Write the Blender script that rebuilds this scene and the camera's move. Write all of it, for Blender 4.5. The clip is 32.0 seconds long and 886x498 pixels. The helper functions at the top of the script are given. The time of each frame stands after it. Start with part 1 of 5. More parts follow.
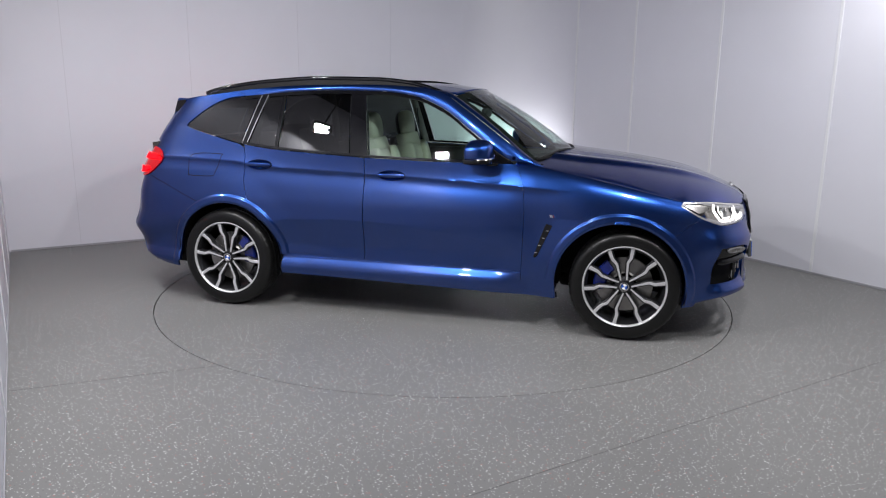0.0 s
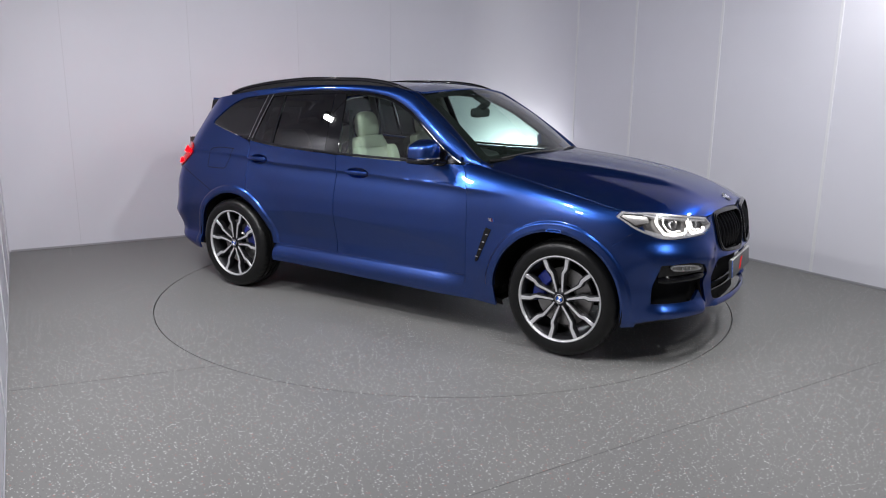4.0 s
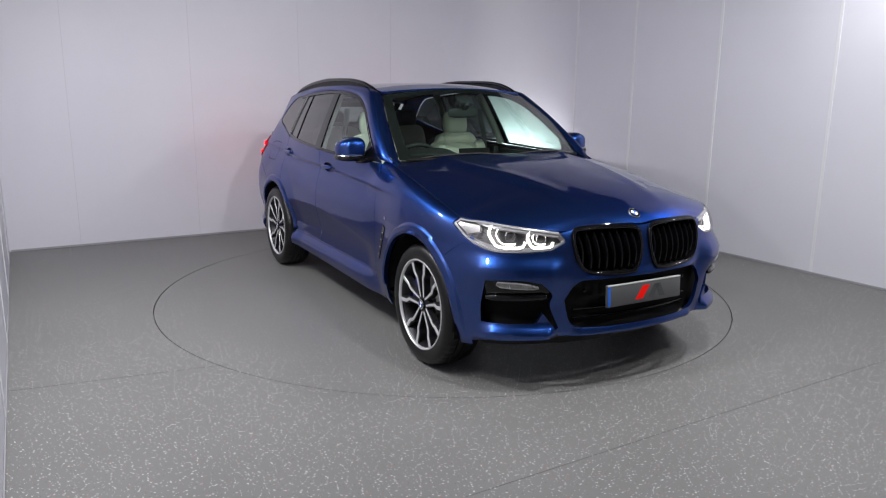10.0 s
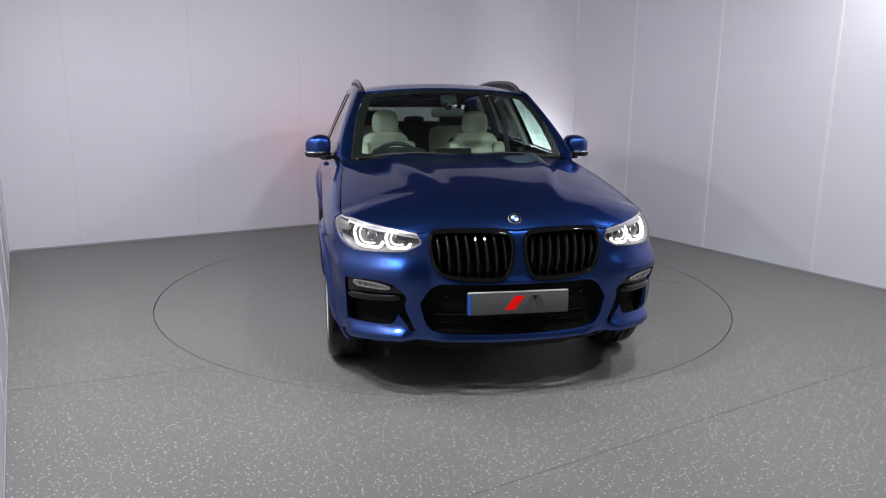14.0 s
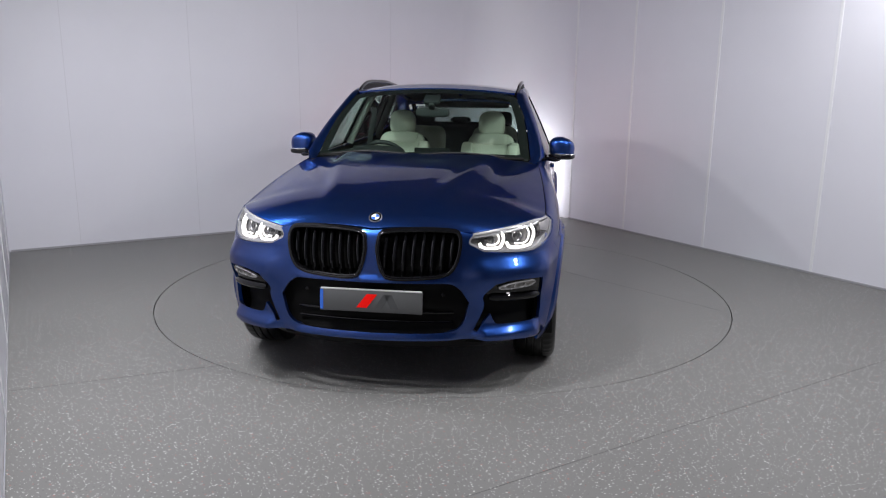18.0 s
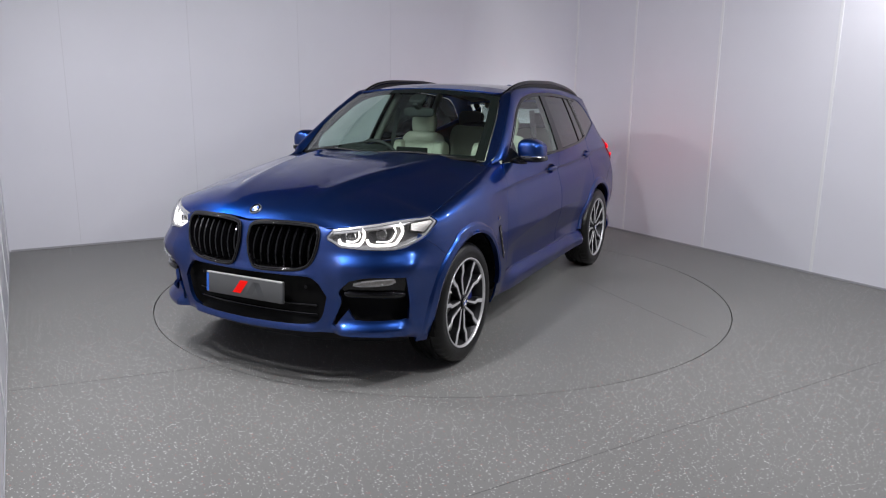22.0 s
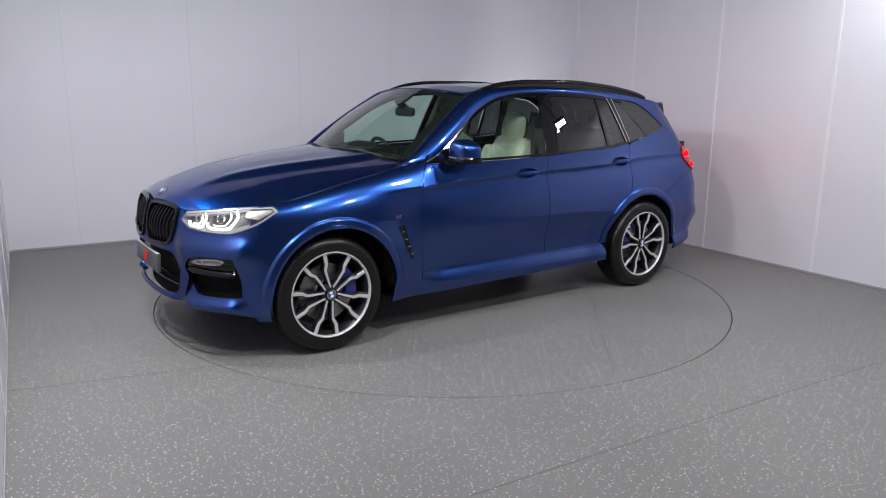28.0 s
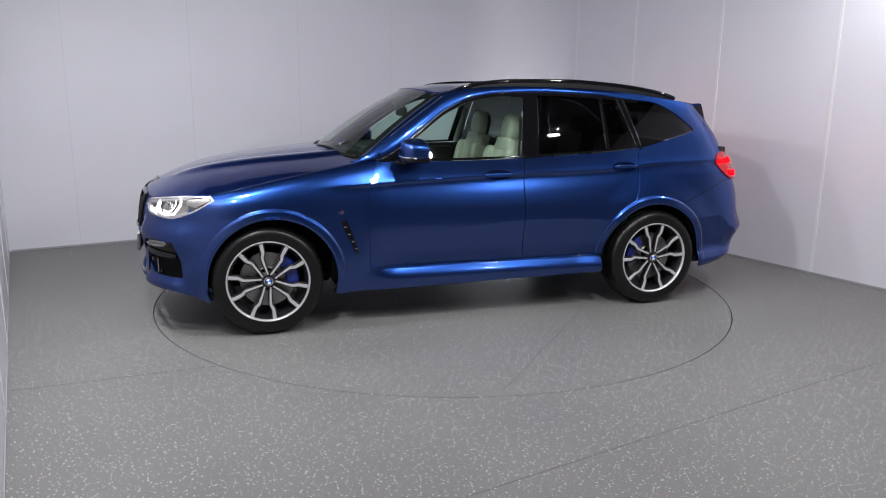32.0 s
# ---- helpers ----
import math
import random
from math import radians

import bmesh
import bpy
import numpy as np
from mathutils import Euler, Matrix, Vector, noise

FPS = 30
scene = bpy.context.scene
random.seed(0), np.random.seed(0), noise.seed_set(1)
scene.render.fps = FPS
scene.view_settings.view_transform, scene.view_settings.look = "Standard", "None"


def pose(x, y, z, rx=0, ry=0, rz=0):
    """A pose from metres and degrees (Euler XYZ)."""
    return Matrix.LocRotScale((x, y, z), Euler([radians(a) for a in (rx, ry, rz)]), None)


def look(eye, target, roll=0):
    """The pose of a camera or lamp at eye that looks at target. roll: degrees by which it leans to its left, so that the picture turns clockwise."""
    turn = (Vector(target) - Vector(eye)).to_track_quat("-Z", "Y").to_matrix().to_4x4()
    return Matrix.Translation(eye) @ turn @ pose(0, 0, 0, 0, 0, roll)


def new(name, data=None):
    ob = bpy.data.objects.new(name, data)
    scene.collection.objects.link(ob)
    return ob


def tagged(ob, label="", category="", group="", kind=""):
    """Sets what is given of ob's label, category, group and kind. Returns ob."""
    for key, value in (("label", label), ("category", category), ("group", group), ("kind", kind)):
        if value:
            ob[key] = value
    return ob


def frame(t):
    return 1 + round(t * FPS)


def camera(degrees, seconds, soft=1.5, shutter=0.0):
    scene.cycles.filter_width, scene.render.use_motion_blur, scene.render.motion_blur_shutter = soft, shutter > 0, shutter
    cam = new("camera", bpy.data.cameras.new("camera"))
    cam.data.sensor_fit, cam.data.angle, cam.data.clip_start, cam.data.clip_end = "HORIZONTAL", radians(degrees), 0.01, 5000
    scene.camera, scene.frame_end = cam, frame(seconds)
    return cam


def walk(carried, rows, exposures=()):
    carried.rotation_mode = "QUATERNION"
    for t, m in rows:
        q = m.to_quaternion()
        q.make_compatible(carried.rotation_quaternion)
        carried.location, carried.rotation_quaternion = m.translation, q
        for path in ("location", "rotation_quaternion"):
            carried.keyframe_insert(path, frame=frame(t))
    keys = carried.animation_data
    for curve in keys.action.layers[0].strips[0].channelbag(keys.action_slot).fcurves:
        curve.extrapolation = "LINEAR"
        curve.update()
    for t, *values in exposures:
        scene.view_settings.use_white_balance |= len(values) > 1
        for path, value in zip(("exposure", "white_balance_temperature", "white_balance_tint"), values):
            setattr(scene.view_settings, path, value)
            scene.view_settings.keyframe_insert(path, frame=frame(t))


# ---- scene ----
cam = camera(63.41, 32.0, soft=1.15)
CAM = (0.0, -5.783, 1.568)
PITCH, PAN, ROLL = 12.207, -0.04, 0.643
EYE = pose(*CAM, 90 - PITCH, 0, -PAN) @ pose(0, 0, 0, 0, 0, ROLL)
walk(cam, [(0.0, EYE), (32.0, EYE)])

# ---- world and exposure ----
world = bpy.data.worlds.new("world")
scene.world = world
world.use_nodes = True
world.node_tree.nodes["Background"].inputs[0].default_value = (0.5, 0.55, 0.62, 1)
world.node_tree.nodes["Background"].inputs[1].default_value = 0.02
scene.view_settings.exposure = 0.0

# room axes: the studio is a rectangle turned against the camera's line
RU = Vector((0.855, 0.518, 0))   # along the back wall
RV = Vector((-0.518, 0.855, 0))  # towards the back wall
WALL_L, WALL_R, WALL_B, WALL_F, ROOM_H = -3.09, 3.17, 3.14, -5.6, 3.8


def room(u, v, z=0.0):
    p = RU * u + RV * v
    return Vector((p.x, p.y, z))


ROOM_TURN = math.degrees(math.atan2(RU.y, RU.x))


def lamp(name, place, target, power, size, tint=(1, 1, 1), shape="SQUARE", size_y=None):
    data = bpy.data.lights.new(name, "AREA")
    data.energy, data.size, data.color, data.shape = power, size, tint, shape
    if size_y:
        data.shape, data.size_y = "RECTANGLE", size_y
    ob = new(name, data)
    ob.matrix_basis = look(place, target)
    return ob


COOL = (0.985, 0.978, 1.0)
LOWER = 0.28  # how far in from its own foot each lamp aims
# place, aim, watts, size of each studio lamp
LAMPS = [
    ((-2.30, -1.75, 2.9), LOWER, 39, 0.17),
    ((-1.24, -3.10, 3.4), LOWER, 57, 0.175),
    ((1.16, -3.05, 3.4), LOWER, 57, 0.175),
    ((2.72, -1.90, 3.3), LOWER, 43, 0.175),
    ((-1.25, -3.45, 2.55), LOWER, 22, 0.16),
    ((2.45, -3.10, 2.55), LOWER, 24, 0.16),
    ((3.30, -0.15, 2.85), LOWER, 13, 0.17),
    ((-3.02, -0.50, 2.85), LOWER, 19, 0.17),
]
LAMPS = [(p, (p[0] * (0.9 if abs(p[0]) < 2 else 0.5), p[1] * LOWER, 0.0), w, s) for p, q, w, s in LAMPS]
for place, target, power, size in LAMPS:
    lamp("studio_lamp_glow", place, target, power, size, COOL, size_y=size * 0.5)
CORNER = room(WALL_R - 0.55, WALL_B - 0.55, 0.48)
lamp("corner_lamp_glow", CORNER, room(WALL_R + 1, WALL_B + 1, 0.48), 28, 0.12, COOL, size_y=0.75)


# ---- materials ----
def material(name, color, rough=0.5, metal=0.0, coat=0.0, grain=0.0, scale=30.0, bump=0.0, bump_scale=200.0, tint=None,
             emit=None, power=0.0, spec=0.5, spread=0.0):
    m = bpy.data.materials.new(name)
    m.use_nodes = True
    nt = m.node_tree
    b = nt.nodes["Principled BSDF"]
    b.inputs["Base Color"].default_value = (*color, 1)
    b.inputs["Roughness"].default_value, b.inputs["Metallic"].default_value = rough, metal
    b.inputs["Coat Weight"].default_value, b.inputs["Coat Roughness"].default_value = coat, 0.015
    b.inputs["Specular IOR Level"].default_value = spec
    if emit:
        b.inputs["Emission Color"].default_value, b.inputs["Emission Strength"].default_value = (*emit, 1), power
    if grain or bump or spread:
        co = nt.nodes.new("ShaderNodeTexCoord")
    if grain:
        a = nt.nodes.new("ShaderNodeTexNoise")
        a.inputs["Scale"].default_value, a.inputs["Detail"].default_value = scale, 5
        nt.links.new(co.outputs["Object"], a.inputs["Vector"])
        mix = nt.nodes.new("ShaderNodeMix")
        mix.data_type = "RGBA"
        k = 1 - grain
        mix.inputs[6].default_value = (*[c * k for c in color], 1)
        mix.inputs[7].default_value = (*(tint or [min(1, c * (1 + grain)) for c in color]), 1)
        nt.links.new(a.outputs["Fac"], mix.inputs[0])
        nt.links.new(mix.outputs[2], b.inputs["Base Color"])
    if spread:
        s = nt.nodes.new("ShaderNodeTexNoise")
        s.inputs["Scale"].default_value, s.inputs["Detail"].default_value = scale * 0.3, 3
        nt.links.new(co.outputs["Object"], s.inputs["Vector"])
        r = nt.nodes.new("ShaderNodeMapRange")
        r.inputs["To Min"].default_value, r.inputs["To Max"].default_value = rough - spread, rough + spread
        nt.links.new(s.outputs["Fac"], r.inputs["Value"])
        nt.links.new(r.outputs["Result"], b.inputs["Roughness"])
    if bump:
        n = nt.nodes.new("ShaderNodeTexNoise")
        n.inputs["Scale"].default_value, n.inputs["Detail"].default_value = bump_scale, 3
        nt.links.new(co.outputs["Object"], n.inputs["Vector"])
        bp = nt.nodes.new("ShaderNodeBump")
        bp.inputs["Strength"].default_value, bp.inputs["Distance"].default_value = bump, 0.002
        nt.links.new(n.outputs["Fac"], bp.inputs["Height"])
        nt.links.new(bp.outputs["Normal"], b.inputs["Normal"])
    return m


def glass(name, tint, gloss=1.0, ior=1.5):
    """A thin pane: clear by its tint, glossy by Fresnel."""
    m = bpy.data.materials.new(name)
    m.use_nodes = True
    nt = m.node_tree
    nt.nodes.clear()
    out = nt.nodes.new("ShaderNodeOutputMaterial")
    clear, shine, mix = nt.nodes.new("ShaderNodeBsdfTransparent"), nt.nodes.new("ShaderNodeBsdfGlossy"), nt.nodes.new("ShaderNodeMixShader")
    clear.inputs[0].default_value = (*tint, 1)
    shine.inputs["Color"].default_value, shine.inputs["Roughness"].default_value = (gloss, gloss, gloss, 1), 0.015
    f, p, s = nt.nodes.new("ShaderNodeLayerWeight"), nt.nodes.new("ShaderNodeMath"), nt.nodes.new("ShaderNodeMath")
    f.inputs["Blend"].default_value = 0.5
    p.operation, p.inputs[1].default_value = "POWER", 4.5
    s.operation, s.inputs[1].default_value, s.inputs[2].default_value = "MULTIPLY_ADD", 0.90, 0.075
    nt.links.new(f.outputs["Facing"], p.inputs[0])
    nt.links.new(p.outputs[0], s.inputs[0])
    nt.links.new(s.outputs[0], mix.inputs[0])
    nt.links.new(clear.outputs[0], mix.inputs[1])
    nt.links.new(shine.outputs[0], mix.inputs[2])
    nt.links.new(mix.outputs[0], out.inputs[0])
    return m


def floor_material(name, turn):
    """Grey safety vinyl strewn with small pale and reddish flakes."""
    m = material(name, (0.2, 0.2, 0.2), 0.5, spec=0.4)
    nt = m.node_tree
    b = nt.nodes["Principled BSDF"]
    co = nt.nodes.new("ShaderNodeTexCoord")
    cloud = nt.nodes.new("ShaderNodeTexNoise")
    cloud.inputs["Scale"].default_value, cloud.inputs["Detail"].default_value = 1.3, 6
    base = nt.nodes.new("ShaderNodeMix")
    base.data_type = "RGBA"
    base.inputs[6].default_value, base.inputs[7].default_value = (0.139, 0.139, 0.136, 1), (0.184, 0.183, 0.180, 1)
    nt.links.new(co.outputs["Object"], cloud.inputs["Vector"])
    nt.links.new(cloud.outputs["Fac"], base.inputs[0])
    last = base.outputs[2]
    flakes = ((27, 0.066, 0.55, 20, (0.80, 0.80, 0.77)), (29, 0.064, 0.55, 105, (0.78, 0.78, 0.76)), (44, 0.062, 0.55, 65, (0.66, 0.66, 0.64)), (47, 0.060, 0.55, 150, (0.60, 0.60, 0.58)),
              (31, 0.085, 0.80, 40, (0.34, 0.13, 0.11)), (55, 0.10, 0.75, 130, (0.08, 0.08, 0.08)))
    for scale, reach, keep, angle, tone in flakes:
        v = nt.nodes.new("ShaderNodeTexVoronoi")
        v.voronoi_dimensions = "2D"
        v.inputs["Scale"].default_value = scale
        mp = nt.nodes.new("ShaderNodeMapping")
        mp.inputs["Rotation"].default_value, mp.inputs["Scale"].default_value = (0, 0, radians(angle)), (0.62, 1.25, 1)
        nt.links.new(co.outputs["Object"], mp.inputs["Vector"])
        nt.links.new(mp.outputs["Vector"], v.inputs["Vector"])
        near = nt.nodes.new("ShaderNodeMath")
        near.operation = "LESS_THAN"
        near.inputs[1].default_value = reach
        nt.links.new(v.outputs["Distance"], near.inputs[0])
        sep = nt.nodes.new("ShaderNodeSeparateColor")
        nt.links.new(v.outputs["Color"], sep.inputs[0])
        some = nt.nodes.new("ShaderNodeMath")
        some.operation = "GREATER_THAN"
        some.inputs[1].default_value = keep
        nt.links.new(sep.outputs[0], some.inputs[0])
        both = nt.nodes.new("ShaderNodeMath")
        both.operation = "MULTIPLY"
        nt.links.new(near.outputs[0], both.inputs[0])
        nt.links.new(some.outputs[0], both.inputs[1])
        mix = nt.nodes.new("ShaderNodeMix")
        mix.data_type = "RGBA"
        mix.inputs[7].default_value = (*tone, 1)
        nt.links.new(both.outputs[0], mix.inputs[0])
        nt.links.new(last, mix.inputs[6])
        last = mix.outputs[2]
    nt.links.new(last, b.inputs["Base Color"])
    n = nt.nodes.new("ShaderNodeTexNoise")
    n.inputs["Scale"].default_value = 260
    nt.links.new(co.outputs["Object"], n.inputs["Vector"])
    bp = nt.nodes.new("ShaderNodeBump")
    bp.inputs["Strength"].default_value, bp.inputs["Distance"].default_value = 0.25, 0.001
    nt.links.new(n.outputs["Fac"], bp.inputs["Height"])
    nt.links.new(bp.outputs["Normal"], b.inputs["Normal"])
    r = nt.nodes.new("ShaderNodeMapRange")
    r.inputs["To Min"].default_value, r.inputs["To Max"].default_value = 0.42, 0.6
    nt.links.new(cloud.outputs["Fac"], r.inputs["Value"])
    nt.links.new(r.outputs["Result"], b.inputs["Roughness"])
    return m


def paint_material():
    """Metallic blue with fine flakes under a clear coat."""
    m = material("blue_metallic_paint", (0.012, 0.042, 0.18), 0.28, 0.96, coat=1.0)
    m.node_tree.nodes["Principled BSDF"].inputs["Coat IOR"].default_value = 1.5
    nt = m.node_tree
    b = nt.nodes["Principled BSDF"]
    co = nt.nodes.new("ShaderNodeTexCoord")
    v = nt.nodes.new("ShaderNodeTexVoronoi")
    v.inputs["Scale"].default_value = 900
    nt.links.new(co.outputs["Object"], v.inputs["Vector"])
    sep = nt.nodes.new("ShaderNodeSeparateColor")
    nt.links.new(v.outputs["Color"], sep.inputs[0])
    mix = nt.nodes.new("ShaderNodeMix")
    mix.data_type = "RGBA"
    mix.inputs[6].default_value, mix.inputs[7].default_value = (0.0120, 0.042, 0.185, 1), (0.0195, 0.067, 0.290, 1)
    nt.links.new(sep.outputs[0], mix.inputs[0])
    nt.links.new(mix.outputs[2], b.inputs["Base Color"])
    b.inputs["Specular Tint"].default_value = (0.22, 0.30, 0.58, 1)
    return m


PAINT = paint_material()
WALL = material("pale_grey_wall_panel", (0.65, 0.652, 0.71), 0.42, grain=0.04, scale=1.5, bump=0.05, bump_scale=60, spread=0.08)
TRIM = material("pale_grey_joint_strip", (0.71, 0.715, 0.74), 0.35, grain=0.03, scale=6)
JOINT = material("joint_shadow_line", (0.56, 0.56, 0.61), 0.5)
# unseen wall behind the camera; its grey is darkened to dim fill and reflections
SHUTTER = material("toned_down_shutter", (0.22, 0.22, 0.235), 0.6, grain=0.15, scale=3)
WELD = material("floor_weld", (0.115, 0.115, 0.115), 0.6)
SKIRT = material("grey_skirting", (0.30, 0.30, 0.32), 0.5, grain=0.1)
CEILING = material("dark_grey_ceiling", (0.07, 0.07, 0.075), 0.8, grain=0.1)
FLOOR = floor_material("speckled_grey_vinyl", 0)
PIT = material("dark_grey_pit", (0.10, 0.10, 0.10), 0.7)
GAP = material("black_gap", (0.004, 0.004, 0.004), 0.8, spec=0.2)
BLACK = material("black_plastic", (0.006, 0.006, 0.0065), 0.5, spec=0.3, bump=0.1, bump_scale=500)
GLOSS = material("gloss_black", (0.004, 0.004, 0.005), 0.035, spec=0.4)
RUBBER = material("tyre_rubber", (0.006, 0.006, 0.006), 0.33, spec=0.32, grain=0.3, scale=60, bump=0.15, bump_scale=300)
SILVER = material("machined_alloy", (0.68, 0.68, 0.69), 0.32, 0.55, grain=0.08, scale=80)
DARKALLOY = material("dark_grey_alloy", (0.025, 0.025, 0.028), 0.35, 0.6)
CHROME = material("chrome", (0.75, 0.75, 0.76), 0.12, 1.0)
STEEL = material("brake_steel", (0.32, 0.31, 0.3), 0.35, 0.9, grain=0.15, scale=40)
CALIPER = material("blue_caliper", (0.008, 0.020, 0.19), 0.3, coat=0.6)
CREAM = material("cream_leather", (0.62, 0.58, 0.49), 0.5, grain=0.06, scale=25, bump=0.15, bump_scale=350)
DARK = material("black_interior", (0.018, 0.018, 0.019), 0.6, grain=0.2, scale=30)
LINER = material("headliner", (0.38, 0.37, 0.35), 0.9, grain=0.06, scale=40)
CARPET = material("carpet", (0.02, 0.02, 0.02), 0.95)
REDLENS = material("red_lens", (0.40, 0.004, 0.008), 0.12, coat=0.4, spec=0.2)
REDGLOW = material("red_light", (0.6, 0.01, 0.01), 0.3, emit=(1.0, 0.0, 0.003), power=5.0, spec=0.0)
DRL = material("white_light_guide", (0.9, 0.9, 0.9), 0.3, emit=(1.0, 0.95, 0.90), power=2.4)
REDBEAM = material("red_rear_light", (0.6, 0.01, 0.01), 0.3, emit=(1.0, 0.0, 0.003), power=26.0, spec=0.0)
LAMPBACK = material("headlamp_black", (0.03, 0.03, 0.032), 0.3, coat=0.5)
LAMPGREY = material("headlamp_pale_trim", (0.50, 0.50, 0.51), 0.22, 0.5)
LAMPMID = material("headlamp_mid_trim", (0.17, 0.165, 0.165), 0.25, 0.5)
REFLECTOR = material("headlamp_reflector", (0.7, 0.7, 0.72), 0.18, 0.95)
PLATE = material("dark_grey_plate", (0.075, 0.077, 0.079), 0.45, grain=0.05)
PLATERIM = material("pale_plate_edge", (0.6, 0.6, 0.6), 0.35)
DULLRED = material("dull_red", (0.20, 0.02, 0.02), 0.4)
BADGERIM = material("brushed_badge_rim", (0.42, 0.42, 0.43), 0.3, 0.95)
RED = material("red_stripe", (0.90, 0.008, 0.005), 0.5, spec=0.1)
BADGEBLUE = material("badge_blue", (0.02, 0.12, 0.55), 0.25, coat=1)
WHITE = material("badge_white", (0.85, 0.85, 0.85), 0.3)
CLEAR = glass("clear_lens", (0.97, 0.97, 0.97), 0.9)
TINT = glass("green_tinted_glass", (0.71, 0.86, 0.79))
SMOKED = glass("smoked_glass", (0.05, 0.053, 0.056))
HOUSING = material("lamp_housing", (0.08, 0.08, 0.08), 0.5)


# ---- mesh helpers ----
def pc(xs, ys):
    """A smooth monotone curve through a few knots."""
    xs, ys = np.array(xs, float), np.array(ys, float)
    h, dl = np.diff(xs), np.diff(ys) / np.diff(xs)
    m = np.zeros(len(xs))
    for i in range(1, len(xs) - 1):
        if dl[i - 1] * dl[i] > 0:
            w1, w2 = 2 * h[i] + h[i - 1], h[i] + 2 * h[i - 1]
            m[i] = (w1 + w2) / (w1 / dl[i - 1] + w2 / dl[i])
    m[0], m[-1] = dl[0], dl[-1]

    def f(x):
        x = np.asarray(x, float)
        c = np.clip(x, xs[0], xs[-1])
        i = np.clip(np.searchsorted(xs, c) - 1, 0, len(xs) - 2)
        t = (c - xs[i]) / h[i]
        y = (ys[i] * (1 + 2 * t) * (1 - t) ** 2 + m[i] * h[i] * t * (1 - t) ** 2 + ys[i + 1] * t * t * (3 - 2 * t) + m[i + 1] * h[i] * t * t * (t - 1))
        return y + np.where(x < xs[0], (x - xs[0]) * m[0], 0) + np.where(x > xs[-1], (x - xs[-1]) * m[-1], 0)
    return f


def obj(name, verts, faces, mat, parent=None, label="", smooth=True, normals=None, flat_from=None):
    me = bpy.data.meshes.new(name)
    me.from_pydata([tuple(float(c) for c in v) for v in verts], [], [tuple(int(i) for i in f) for f in faces])
    me.materials.append(mat)
    me.validate()
    if smooth:
        me.polygons.foreach_set("use_smooth", [True] * len(me.polygons))
    if normals is not None and len(normals) == len(me.vertices):
        me.normals_split_custom_set_from_vertices([tuple(n) for n in normals])
    ob = new(name, me)
    ob.parent = parent
    if label:
        ob["label"] = label
    return ob


def part(name, bm, mat, parent, label="", smooth=False, m=None):
    """Link a bmesh as one mesh under a thing or a part."""
    me = bpy.data.meshes.new(name)
    bmesh.ops.recalc_face_normals(bm, faces=bm.faces)
    bm.to_mesh(me)
    bm.free()
    me.materials.append(mat)
    if smooth:
        me.shade_smooth()
        me.set_sharp_from_angle(angle=radians(38))
    ob = new(name, me)
    ob.parent = parent
    if m is not None:
        ob.matrix_basis = m
    if label:
        ob["label"] = label
    return ob


def box(bm, x0, x1, y0, y1, z0, z1, bevel=0.0, m=None, seg=2):
    r = bmesh.ops.create_cube(bm, size=1)
    vs = r["verts"]
    bmesh.ops.scale(bm, verts=vs, vec=(x1 - x0, y1 - y0, z1 - z0))
    bmesh.ops.translate(bm, verts=vs, vec=((x0 + x1) / 2, (y0 + y1) / 2, (z0 + z1) / 2))
    if bevel:
        es = list({e for v in vs for e in v.link_edges})
        g = bmesh.ops.bevel(bm, geom=es, offset=bevel, segments=seg, affect="EDGES", profile=0.5)
        vs = list({v for f in g["faces"] for v in f.verts} | {v for v in vs if v.is_valid})
    if m is not None:
        bmesh.ops.transform(bm, matrix=m, verts=vs)
    return vs


def made_box(name, dims, mat, parent=None, bevel=0.0, label="", m=None, seg=2):
    bm = bmesh.new()
    box(bm, *dims, bevel=bevel, seg=seg)
    return part(name, bm, mat, parent, label, smooth=bevel > 0, m=m)


def revolve(profile, n, closed=False):
    """A body of revolution about the y axis from (radius, y) pairs."""
    vs, fs = [], []
    k = len(profile)
    for i in range(n):
        a = 2 * math.pi * i / n
        for r, y in profile:
            vs.append((r * math.cos(a), y, r * math.sin(a)))
    for i in range(n):
        j = (i + 1) % n
        for q in range(k if closed else k - 1):
            p = (q + 1) % k
            fs.append((i * k + q, j * k + q, j * k + p, i * k + p))
    return vs, fs


def mesh_bm(vs, fs):
    bm = bmesh.new()
    bv = [bm.verts.new(v) for v in vs]
    for f in fs:
        try:
            bm.faces.new([bv[i] for i in f])
        except ValueError:
            pass
    return bm


def tube(points, radius, n=8, flat=1.0):
    """A round bar along a line of points."""
    pts = [Vector(p) for p in points]
    vs, fs = [], []
    for i, p in enumerate(pts):
        d = (pts[min(i + 1, len(pts) - 1)] - pts[max(i - 1, 0)]).normalized()
        a = d.cross(Vector((0, 0, 1)) if abs(d.z) < 0.95 else Vector((1, 0, 0))).normalized()
        b = d.cross(a)
        r = radius[i] if isinstance(radius, (list, tuple)) else radius
        for k in range(n):
            t = 2 * math.pi * k / n
            vs.append(p + a * (r * math.cos(t)) + b * (r * flat * math.sin(t)))
    for i in range(len(pts) - 1):
        for k in range(n):
            q = (k + 1) % n
            fs.append((i * n + k, i * n + q, (i + 1) * n + q, (i + 1) * n + k))
    fs.append(tuple(range(n))), fs.append(tuple(range((len(pts) - 1) * n, len(pts) * n)))
    return mesh_bm(vs, fs)


